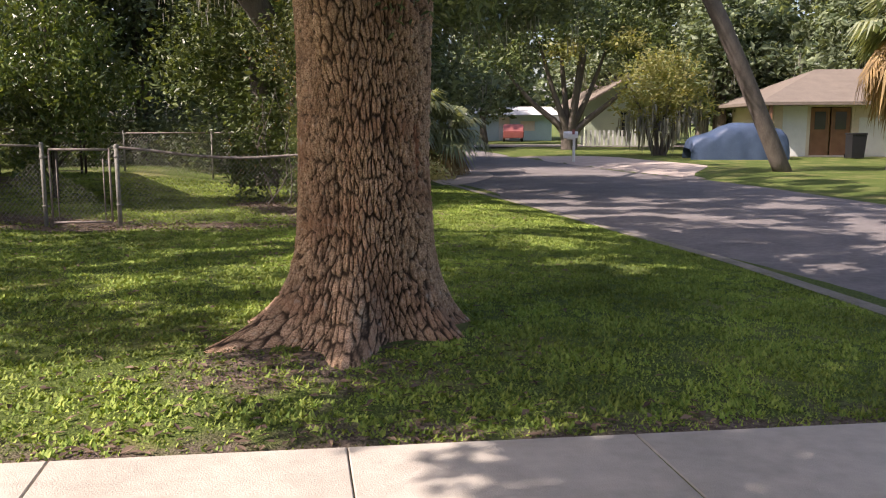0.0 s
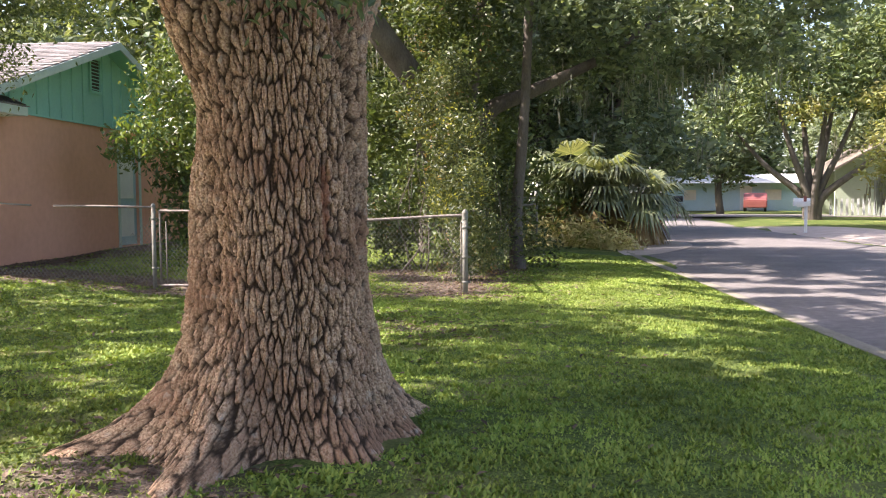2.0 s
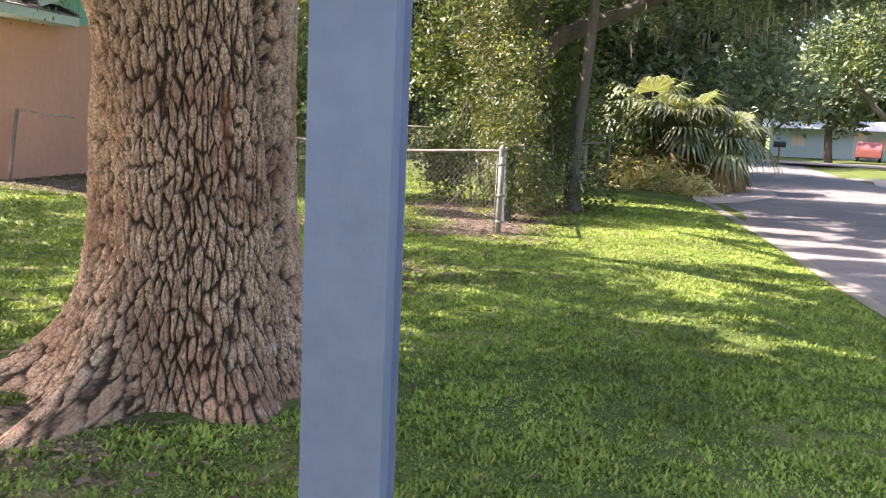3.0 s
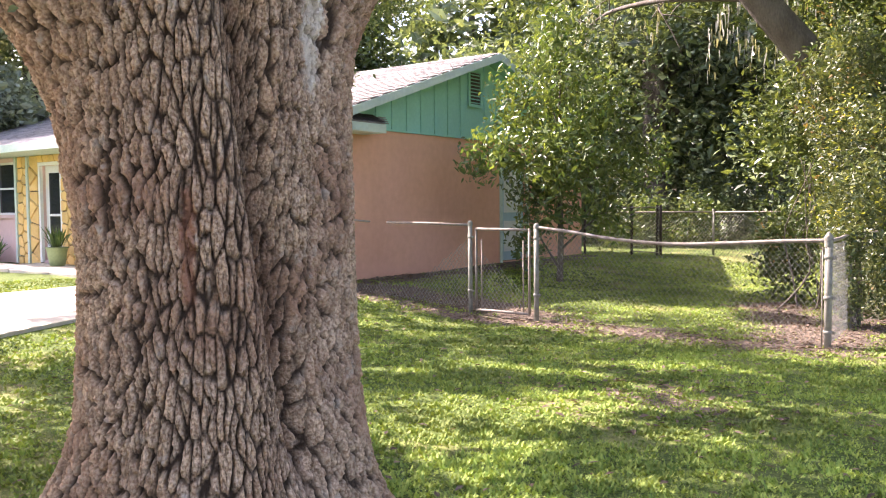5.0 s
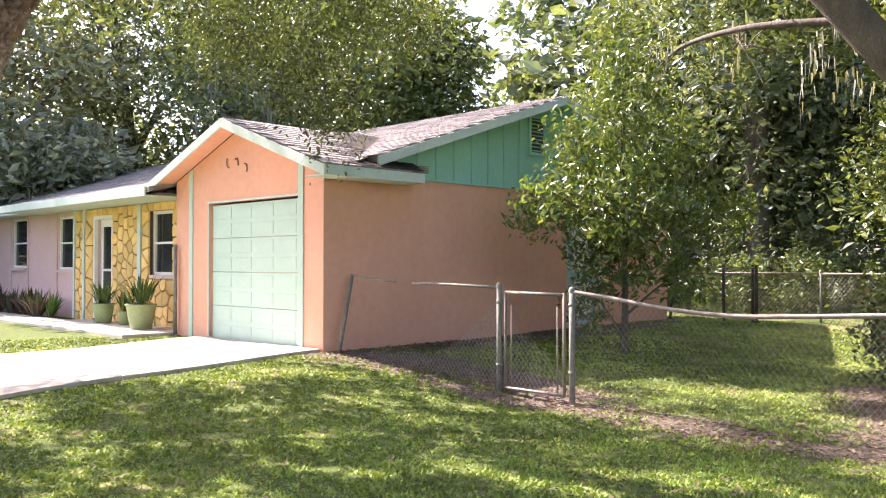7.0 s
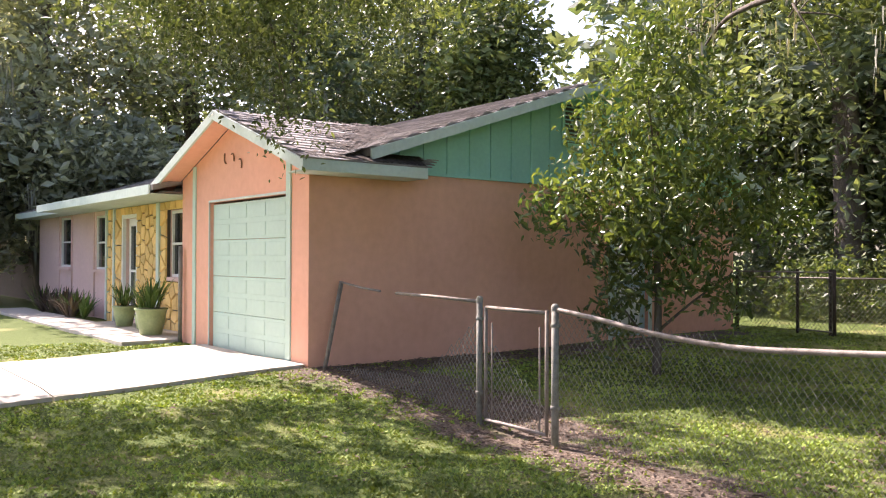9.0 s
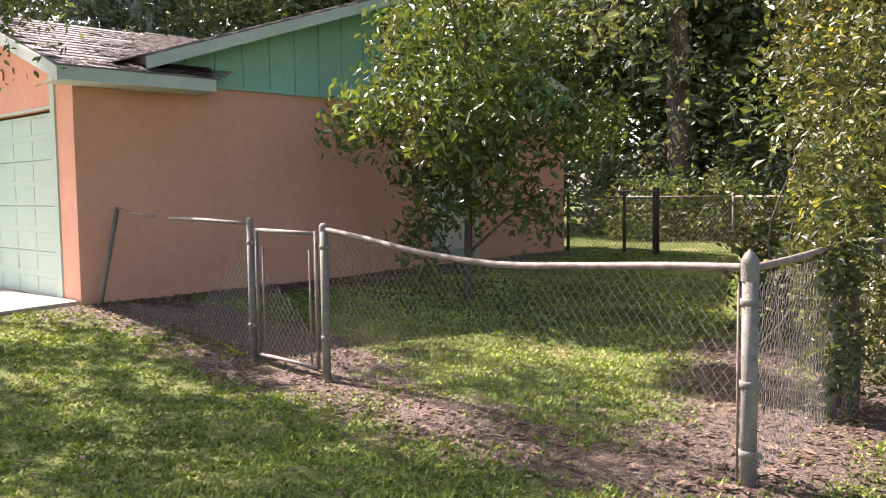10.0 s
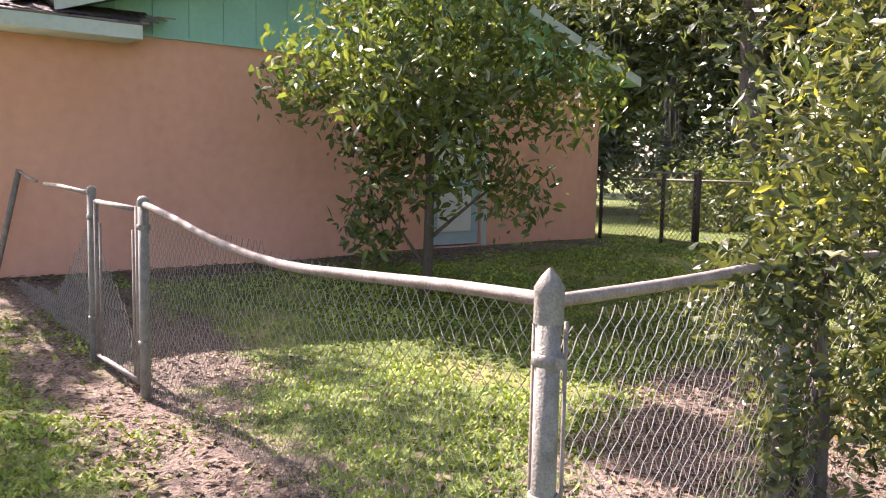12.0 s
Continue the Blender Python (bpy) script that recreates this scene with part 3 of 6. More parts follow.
roof_slab("porch_roof", [(-11.6, -0.45, PORCH_Z), (-4.2, -0.45, PORCH_Z), (-4.2, PORCH_Y, zr(PORCH_Y) + 0.03), (-11.6, PORCH_Y, zr(PORCH_Y) + 0.03)], 0.09, M_shing2, house, "low shingle roof over the front porch")
gz = lambda x: GZ - SL * abs(x - GX)
groof = roof_slab("garage_roof", [(GX, -0.32, GZ), (GX + GHALF, -0.32, gz(GX + GHALF)), (GX + GHALF, 1.45, gz(GX + GHALF)), (GX, 2.8, GZ)], 0.09, M_roofbed, house, "grey-brown shingle roof over the garage")
roof_slab("garage_roof_left", [(GX, -0.32, GZ), (GX, 2.8, GZ), (GX - GHALF, 1.0, gz(GX - GHALF)), (GX - GHALF, -0.32, gz(GX - GHALF))], 0.09, M_roofbed, house)
# boards along the roof edges
for s in (1, -1):
    bm = bmesh.new()
    x1 = GX + s * (GHALF + 0.02)
    prism(bm, [(GX, -0.36, GZ - 0.02), (x1, -0.36, gz(x1) - 0.02), (x1, -0.36, gz(x1) - 0.155), (GX, -0.36, GZ - 0.155)], (0, 0.035, 0))
    part("bargeboard", bm, M_trim, house, "pale teal painted board")
one_box("fascia", (GX + GHALF, GX + GHALF + 0.03, -0.36, 1.45, gz(GX + GHALF) - 0.15, gz(GX + GHALF) - 0.015), M_trim, house)
one_box("soffit", (0.005, GX + GHALF, -0.32, 1.45, 2.735, 2.75), M_trim, house)
# thin dark board painted in place of the shade under the open eave
one_box("soffit", (GX - GHALF, -4.1, -0.32, 0.45, 2.74, 2.77), M_dark_brown, house, "dark board painting the shade of the open eave")
one_box("fascia", (-11.6, -4.3, -0.48, -0.452, PORCH_Z - 0.15, PORCH_Z + 0.005), M_trim, house)
one_box("fascia", (-16.0, -11.6, -0.03, -0.002, zr(0) - 0.15, zr(0) - 0.01), M_trim, house)
one_box("soffit", (-11.6, -4.3, -0.44, 0.5, 2.725, 2.74), M_trim, house)
one_box("soffit", (-16.0, -11.6, 0.0, 0.5, 2.725, 2.74), M_trim, house)
for y0, y1 in ((0.66, RIDGE_Y), (9.55, RIDGE_Y)):
    bm = bmesh.new()
    prism(bm, [(0.34, y0, zr(y0) - 0.015), (0.34, y1, zr(y1) - 0.015), (0.34, y1, zr(y1) - 0.155), (0.34, y0, zr(y0) - 0.155)], (0.035, 0, 0))
    part("bargeboard", bm, M_trim, house, "pale teal painted board")
    bm = bmesh.new()
    prism(bm, [(0.0, y0, zr(y0) - 0.13), (0.0, y1, zr(y1) - 0.13), (0.34, y1, zr(y1) - 0.13), (0.34, y0, zr(y0) - 0.13)], (0, 0, -0.015))
    part("soffit", bm, M_teal, house)

for s in (1, -1):
    x1 = GX + s * GHALF
    bm = bmesh.new()
    prism(bm, [(GX, -0.32, GZ - 0.10), (x1, -0.32, gz(x1) - 0.10), (x1, 0.0, gz(x1) - 0.10), (GX, 0.0, GZ - 0.10)], (0, 0, -0.012))
    part("soffit", bm, M_pink, house)
# garage door in its frame
gdoor = thing("garage_door", "pale green sectional garage door, closed", "garage door", (HO[0], HO[1], 0), HA)
gdoor.parent = house
gdoor.matrix_world = HM
for i in range(4):
    z0 = 0.385 + i * 0.532
    pan = one_box("door_section", (-3.0, -0.61, 0.05, 0.09, z0, z0 + 0.527), M_gdoor, gdoor, bevel=0.006)
    for j in range(2):
        for k in range(4):
            x0 = -2.90 + k * 0.575
            z1 = z0 + 0.035 + 0.262 * j
            bm = bmesh.new()
            box(bm, x0, x0 + 0.47, 0.045, 0.05, z1, z1 + 0.19, bevel=0.0035)
            part("raised_panel", bm, M_gdoor, pan)
one_box("weather_strip", (-3.0, -0.61, 0.045, 0.1, 0.35, 0.383), M_dark_brown, gdoor, "dark rubber strip along the floor")
one_box("frame_strip", (-3.045, -3.02, -0.008, 0.02, 0.36, 2.57), M_trim, house)
one_box("frame_strip", (-3.02, -0.575, -0.012, 0.02, 2.54, 2.57), M_trim, house)
one_box("wall_strip", (-0.575, -0.455, -0.02, 0.0, 0.36, gz(-0.5) - 0.14), M_gdoor, house, "pale green painted strip")
one_box("wall_strip", (-3.64, -3.53, -0.02, 0.0, 0.36, gz(-3.6) - 0.14), M_gdoor, house, "pale green painted strip")
one_box("wall_strip", (-0.02, 0.006, -0.012, 0.10, 0.36, 2.73), M_pink, house)

# side door
sd = one_box("side_door", (-0.12, -0.06, 5.57, 6.48, 0.44, 2.46), M_bluehouse, house, "pale blue side door")
for z0, z1 in ((0.62, 1.25), (1.42, 2.25)):
    one_box("door_panel", (-0.06, -0.045, 5.72, 6.33, z0, z1), M_white, sd, bevel=0.006)
bm = bmesh.new()
wall_cells(bm, 5.48, 6.57, 0.36, 2.56, 0.0, 0.025, [(5.56, 6.49, 0.36, 2.47)], "y")
part("door_frame", bm, M_trim, house)


def window(x0, x1, z0, z1, y, wide=0.07):
    w = new("window")
    w.parent = house
    bm = bmesh.new()
    wall_cells(bm, x0, x1, z0, z1, y + 0.02, y + 0.10, [(x0 + 0.05, x1 - 0.05, z0 + 0.05, (z0 + z1) / 2 - 0.02), (x0 + 0.05, x1 - 0.05, (z0 + z1) / 2 + 0.02, z1 - 0.05)], "x")
    part("window_frame", bm, M_white, w)
    one_box("pane", (x0 + 0.05, x1 - 0.05, y + 0.06, y + 0.07, z0 + 0.05, (z0 + z1) / 2 - 0.02), M_glass, w)
    one_box("pane", (x0 + 0.05, x1 - 0.05, y + 0.06, y + 0.07, (z0 + z1) / 2 + 0.02, z1 - 0.05), M_glass, w)
    one_box("sill", (x0 - 0.06, x1 + 0.06, y - 0.07, y + 0.02, z0 - 0.07, z0 - 0.005), M_pink2, w)
    return w


for x0, x1, z0, z1 in (MAIN_HOLES[0], MAIN_HOLES[1], MAIN_HOLES[3]):
    window(x0, x1, z0, z1, 0.5)
fd = one_box("front_door", (-8.42, -7.62, 0.56, 0.62, 0.48, 2.50), M_white, house, "white front door with a long glass pane")
one_box("pane", (-8.25, -7.80, 0.545, 0.56, 0.70, 2.34), M_glass, fd)
one_box("door_bar", (-8.25, -7.80, 0.53, 0.545, 1.42, 1.47), M_white, fd)
for x in (-8.49, -7.62):
    one_box("door_frame", (x, x + 0.07, 0.43, 0.5, 0.44, 2.57), M_white, house)
one_box("door_frame", (-8.42, -7.62, 0.43, 0.5, 2.50, 2.57), M_white, house)
for x in (-13.56, -12.42, -10.62, -9.47):
    one_box("wall_strip", (x, x + 0.06, 0.47, 0.5, 0.4, 2.74), M_pink2, house)
# fieldstone facing round the front door: split stones with dark joints
PANELS = ((-9.35, -8.92, 0.35, 2.72), (-8.84, -8.49, 0.35, 2.72), (-8.49, -7.55, 2.57, 2.72), (-7.55, -6.38, 0.35, 2.72),
          (-6.24, -4.15, 0.35, 1.28), (-6.24, -4.15, 2.57, 2.72), (-5.04, -4.15, 1.28, 2.57), (-6.24, -5.96, 1.28, 2.57))
facing = one_box("stone_facing", (-9.35, -8.92, 0.44, 0.5, 0.3, 2.72), M_mortar, house, "ochre fieldstone facing with dark joints")
for X0, X1, Z0, Z1 in PANELS[1:]:
    one_box("stone_bed", (X0, X1, 0.44, 0.5, Z0, Z1), M_mortar, facing)
for x in (-9.43, -8.92, -6.38):
    one_box("stone_trim", (x, x + (0.08 if x < -7 else 0.14), 0.38, 0.46, 0.4, 2.72), M_trim, facing)


def clip_half(poly, mx, mz, nx, nz):
    """The part of a polygon on the near side of a line."""
    out = []
    for (ax, az), (bx, bz) in zip(poly, poly[1:] + poly[:1]):
        da, db = (ax - mx) * nx + (az - mz) * nz, (bx - mx) * nx + (bz - mz) * nz
        if da <= 0:
            out.append((ax, az))
        if da * db < 0:
            k = da / (da - db)
            out.append((ax + (bx - ax) * k, az + (bz - az) * k))
    return out


def split_stones(X0, X1, Z0, Z1, r):
    """Irregular many-sided stones that fill a panel."""
    seeds = []
    nx, nz = max(1, round((X1 - X0) / 0.25)), max(1, round((Z1 - Z0) / 0.23))
    for i in range(nx):
        for k in range(nz):
            seeds.append((X0 + (i + 0.5 + r.uniform(-0.32, 0.32)) * (X1 - X0) / nx, Z0 + (k + 0.5 + 0.4 * (i % 2 - 0.5) + r.uniform(-0.3, 0.3)) * (Z1 - Z0) / nz))
    for sx, sz in seeds:
        poly = [(X0, Z0), (X1, Z0), (X1, Z1), (X0, Z1)]
        for tx, tz in seeds:
            d = math.hypot(tx - sx, tz - sz)
            if 0 < d < 0.9 and poly:
                ux, uz = (tx - sx) / d, (tz - sz) / d
                poly = clip_half(poly, (sx + tx) / 2 - ux * 0.009, (sz + tz) / 2 - uz * 0.009, ux, uz)
        if len(poly) < 3:
            continue
        lift = r.uniform(0.022, 0.04)
        bm = bmesh.new()
        lo = [bm.verts.new((x, 0.44, z)) for x, z in poly]
        hi = [bm.verts.new((sx + (x - sx) * 0.9, 0.44 - lift + r.uniform(-0.004, 0.004), sz + (z - sz) * 0.9)) for x, z in poly]
        bm.faces.new(hi)
        for i in range(len(poly)):
            bm.faces.new((lo[i], lo[(i + 1) % len(poly)], hi[(i + 1) % len(poly)], hi[i]))
        bmesh.ops.recalc_face_normals(bm, faces=bm.faces)
        part("stone", bm, M_stone, facing)


rs = random.Random(3)
for panel in PANELS:
    split_stones(*panel, rs)

# wall ornament: three small curved pieces over the garage door
orn = new("wall_ornament")
orn.parent = house
for x, z, a in ((-2.42, 3.16, 2.3), (-2.2, 3.12, -0.4), (-1.95, 3.02, -0.6)):
    pts = [(x + 0.055 * math.cos(a + q), -0.015, z + 0.085 * math.sin(a + q)) for q in np.linspace(0, 2.6, 7)]
    bar("curl", pts, 0.010, M_brown, orn, 6)
# downpipe and leaning pipe at the garage's far corner
bar("downpipe", [(-4.02, -0.06, 0.32), (-4.02, -0.06, 1.9)], 0.035, M_galv, house, 8)

# driveway and path
drive = thing("driveway", "sunlit pale concrete driveway", "driveway", (HO[0], HO[1], 0), HA, kind="structure")
drive_left, drive_right = (lambda y: -3.12 - 0.19 * y), (lambda y: -0.05 - 0.16 * y)
for y0, y1 in ((-3.0, -0.02), (-6.0, -3.02), (-8.3, -6.02)):
    bm = bmesh.new()
    rows_ = []
    for y in np.linspace(y0, y1, 7):
        xs_d = np.linspace(drive_left(y), drive_right(y), 7)
        rows_.append([bm.verts.new((x, y, float(ground_z(*hw(x, y))) + 0.04)) for x in xs_d])
    top = [bm.faces.new((rows_[i][j], rows_[i][j + 1], rows_[i + 1][j + 1], rows_[i + 1][j])) for i in range(6) for j in range(6)]
    low = bmesh.ops.extrude_face_region(bm, geom=top)["geom"]
    bmesh.ops.translate(bm, vec=(0, 0, -0.12), verts=[v for v in low if isinstance(v, bmesh.types.BMVert)])
    bmesh.ops.recalc_face_normals(bm, faces=bm.faces)
    part("slab", bm, M_conc, drive)
path = thing("garden_path", "pale concrete garden path to the front door", "path", (HO[0], HO[1], 0), HA, kind="structure")
for i in range(7):
    x1 = -4.07 - i * 1.5
    one_box("slab", (x1 - 1.48, x1, -0.95, 0.43 if i < 3 else -0.05, 0.25, 0.425), M_conc, path, bevel=0.01)


# ---------------------------------------------------------------- the big oak by the pavement
def vnoise(u, v, nu, seed):
    """Smooth noise that closes round u = 0..1."""
    g = np.random.default_rng(seed).random((nu, 512))
    x = u * nu
    i0, j0 = np.floor(x).astype(int), np.floor(v).astype(int)
    fx, fy = x - i0, v - j0
    fx, fy = fx * fx * (3 - 2 * fx), fy * fy * (3 - 2 * fy)
    a, c = g[i0 % nu, j0 % 512], g[(i0 + 1) % nu, j0 % 512]
    d, e = g[i0 % nu, (j0 + 1) % 512], g[(i0 + 1) % nu, (j0 + 1) % 512]
    return (a * (1 - fx) + c * fx) * (1 - fy) + (d * (1 - fx) + e * fx) * fy


def plates(u, v, nu, seed, width):
    """Jittered bark plates: 0 in the furrows, 1 on the plates, and a number for each plate."""
    r = np.random.default_rng(seed)
    ju, jv, tone = r.random((nu, 512)), r.random((nu, 512)), r.random((nu, 512))
    gu = u * nu
    iu, iv = np.floor(gu).astype(int), np.floor(v).astype(int)
    d1, d2, own = np.full(u.shape, 9.0), np.full(u.shape, 9.0), np.zeros(u.shape)
    for a in (-1, 0, 1):
        for c in (-1, 0, 1):
            ku, kv = iu + a, iv + c
            d = np.hypot(gu - ku - ju[ku % nu, kv % 512], v - kv - jv[ku % nu, kv % 512])
            m = d < d1
            d2 = np.where(m, d1, np.minimum(d2, d))
            own = np.where(m, tone[ku % nu, kv % 512], own)
            d1 = np.where(m, d, d1)
    return np.clip((d2 - d1) / width, 0, 1), own


OAK = (-0.47, 5.75)
LICHEN, SCAR = (29.0, 2.08), (-34.0, 1.33)
oak = thing("oak_tree", "massive old oak with deeply furrowed brown bark", "tree", (OAK[0], OAK[1], 0.1))


def lobes(a, z):
    """The radius round the trunk: two fused stems, flaring into roots."""
    r = 0.47 + 0.02 * np.cos(2 * (a - 1.2)) + 0.012 * np.sin(3 * a + 1.0)
    dg = np.angle(np.exp(1j * (a - 0.10 + 0.28 * (z - 1.0))))
    r = r - 0.20 * np.exp(-(dg / 0.12) ** 2) * smooth01((z - 0.25) / 0.5)
    flare = np.exp(-np.maximum(z, 0) / 0.28)
    roots = 0.0
    for ang, amp, w in ((-1.62, 0.62, 0.22), (-2.55, 0.80, 0.26), (3.05, 0.45, 0.3), (-0.55, 0.34, 0.32), (0.9, 0.42, 0.3), (2.0, 0.40, 0.3), (0.15, 0.26, 0.2), (-2.05, 0.25, 0.2)):
        d = np.angle(np.exp(1j * (a - ang)))
        roots = roots + amp * np.exp(-(d / w) ** 2)
    r = r + (0.07 + roots) * flare ** 1.25
    r = r + 0.05 * np.exp(-z / 0.8)
    near = lambda c, w: np.exp(-(np.angle(np.exp(1j * (a - c))) / w) ** 2)
    r = r + 0.105 * np.maximum(np.cos(a - 2.1), 0) ** 2 + 0.24 * smooth01((z - 1.98) / 0.9) * np.maximum(np.cos(a - 1.2), 0) ** 2
    r = r + 0.22 * smooth01((z - 1.75) / 0.9) * np.maximum(np.cos(a - 2.0), 0) ** 4
    r = r - 0.065 * near(0.55, 0.28) * smooth01((z - 0.5) / 0.5)
    r = r - 0.085 * near(-1.87, 0.3) * smooth01((1.75 - z) / 0.6) * smooth01((z - 0.35) / 0.4)
    return r + 0.30 * smooth01((z - 1.65) / 0.8) * near(-1.85, 0.32) - 0.10 * near(-2.42, 0.32) * smooth01((z - 1.3) / 0.7)


NA, NZ = 860, 440
au = np.concatenate([np.linspace(-150, 115, 761)[:-1], np.linspace(115, 210, NA - 760 + 1)[:-1]]) / 360.0
zu = np.concatenate([np.linspace(-0.08, 0.3, 70)[:-1], np.linspace(0.3, 3.6, NZ - 69)])
A_, Z_ = np.meshgrid(au, zu, indexing="ij")
ang = A_ * 2 * math.pi
R_ = lobes(ang, Z_)
# round the trunk by length, so that the plates keep their width in and out of the seam
ring_a = np.linspace(0, 2 * math.pi, 1441)
ring_r = lobes(ring_a, np.full(1441, 1.25))
ring_s = np.concatenate([[0.0], np.cumsum(np.hypot(np.diff(np.cos(ring_a) * ring_r), np.diff(np.sin(ring_a) * ring_r * 1.04)))])
U_ = np.interp(A_ % 1.0, ring_a / (2 * math.pi), ring_s / ring_s[-1]) % 1.0
wu = (U_ + 0.0045 * (vnoise(U_, Z_ * 7 + 20, 16, 3) - 0.5) + 0.0020 * (vnoise(U_, Z_ * 20 + 20, 32, 4) - 0.5) + 0.0004 * (vnoise(U_, Z_ * 60 + 20, 260, 10) - 0.5)) % 1.0
wz = Z_ + 0.03 * (vnoise(U_, Z_ * 4 + 20, 30, 5) - 0.5) + 0.006 * (vnoise(U_, Z_ * 30 + 20, 150, 11) - 0.5)
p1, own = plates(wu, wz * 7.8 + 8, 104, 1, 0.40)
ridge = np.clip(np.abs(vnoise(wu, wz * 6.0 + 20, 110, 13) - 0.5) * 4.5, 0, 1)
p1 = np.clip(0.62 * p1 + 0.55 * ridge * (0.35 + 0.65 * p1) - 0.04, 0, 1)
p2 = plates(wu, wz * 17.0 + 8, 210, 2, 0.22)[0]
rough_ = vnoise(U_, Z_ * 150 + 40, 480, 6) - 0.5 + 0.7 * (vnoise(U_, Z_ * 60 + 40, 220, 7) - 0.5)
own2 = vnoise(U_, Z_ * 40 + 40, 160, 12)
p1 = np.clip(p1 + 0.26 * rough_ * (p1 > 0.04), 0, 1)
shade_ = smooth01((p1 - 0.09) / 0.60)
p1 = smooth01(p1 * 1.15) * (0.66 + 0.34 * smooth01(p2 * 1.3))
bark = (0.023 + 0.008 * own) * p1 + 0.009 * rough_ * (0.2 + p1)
R_ = R_ + bark * (0.6 + 0.4 * smooth01(Z_ / 0.35)) - 0.022
R_ = R_ * np.sqrt(np.maximum(1 - (np.maximum(Z_ - 3.15, 0) / 0.451) ** 2, 0.0004))
V = np.stack([np.cos(ang) * R_, np.sin(ang) * R_ * 1.04, Z_], -1)
NZr = V.shape[1]
i, j = np.meshgrid(np.arange(NA), np.arange(NZr - 1), indexing="ij")
F = np.stack([i * NZr + j, ((i + 1) % NA) * NZr + j, ((i + 1) % NA) * NZr + j + 1, i * NZr + j + 1], -1).reshape(-1, 4)
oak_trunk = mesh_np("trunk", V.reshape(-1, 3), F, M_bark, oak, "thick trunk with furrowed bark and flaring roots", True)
adeg = np.degrees(ang)
wob = 0.5 * (vnoise(U_, Z_ * 14 + 20, 60, 8) - 0.5) + 0.35 * (vnoise(U_, Z_ * 40 + 20, 170, 9) - 0.5)
lich = smooth01((1.0 - np.hypot((adeg - LICHEN[0]) / 12.0, (Z_ - LICHEN[1]) / 0.24) + 0.8 * wob) / 0.3) * (0.25 + 0.65 * p1)
scar = smooth01((1.0 - np.hypot((adeg - SCAR[0]) / 4.0, (Z_ - SCAR[1]) / 0.22) + wob) / 0.4) * (0.30 + 0.45 * p1)
# the plate value darkens the furrows, painting shade into the bark colour
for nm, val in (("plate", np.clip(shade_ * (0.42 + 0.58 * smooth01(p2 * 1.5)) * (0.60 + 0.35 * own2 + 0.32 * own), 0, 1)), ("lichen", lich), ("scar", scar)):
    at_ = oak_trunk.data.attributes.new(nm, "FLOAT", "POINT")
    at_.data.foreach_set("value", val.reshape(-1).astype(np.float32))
limbs = [
    [(0.1, 0.2, 3.0), (0.5, 0.65, 3.9), (1.6, 1.7, 4.8), (3.4, 3.6, 6.3), (5.5, 5.5, 7.2)],
    [(-0.1, -0.1, 3.0), (-0.6, -0.45, 4.0), (-2.2, -1.6, 5.0), (-4.5, -2.6, 6.4), (-7.0, -3.0, 7.0)],
    [(0.0, 0.0, 3.0), (-0.2, 0.5, 4.2), (-1.2, 2.4, 5.6), (-3.2, 5.0, 6.6), (-5.0, 7.0, 6.4)],
    [(0.1, -0.1, 3.0), (0.6, -0.7, 4.2), (2.0, -2.6, 5.6), (4.0, -5.0, 6.8)],
    [(0.0, 0.0, 2.6), (0.1, -0.1, 5.0), (-0.4, 0.4, 7.5), (-0.2, 0.2, 10.0)],
    [(-1.2, 2.4, 5.6), (-3.6, 3.2, 6.4), (-6.5, 3.6, 6.6), (-8.6, 3.8, 5.6)],
]
for pts in limbs:
    bar("limb", pts, [0.34, 0.27, 0.2, 0.13, 0.05] if pts[0][2] < 4 else [0.16, 0.05], M_bark2, oak, 12, 18)

# ---------------------------------------------------------------- chain-link fence
def post(name, x, y, z0, z1, r, material, parent, cap="dome", lean=(0, 0)):
    p = bar(name, [(x, y, z0), (x + lean[0], y + lean[1], z1)], r, material, parent, 14)
    tx, ty = x + lean[0], y + lean[1]
    if cap == "point":
        v, f = tube_np([(tx, ty, z1 - 0.10), (tx, ty, z1 - 0.015), (tx, ty, z1), (tx, ty, z1 + 0.03), (tx, ty, z1 + 0.055)], [r * 1.18, r * 1.18, r * 1.22, r * 0.7, r * 0.08], 14)
    else:
        v, f = tube_np([(tx, ty, z1 - 0.03), (tx, ty, z1 + 0.01), (tx, ty, z1 + 0.03), (tx, ty, z1 + 0.036)], [r * 1.12, r * 1.12, r * 0.7, r * 0.05], 12)
    mesh_np("cap", v, f, M_galv, p, "", True)
    return p


def clamp_band(x, y, z, r, parent):
    v, f = tube_np([(x, y, z - 0.018), (x, y, z - 0.016), (x, y, z + 0.016), (x, y, z + 0.018)], [r, r + 0.006, r + 0.006, r], 14)
    mesh_np("band", v, f, M_galv, parent, "", True)
    one = bmesh.new()
    box(one, x + r, x + r + 0.035, y - 0.008, y + 0.008, z - 0.014, z + 0.014)
    part("bolt", one, M_galv, parent)


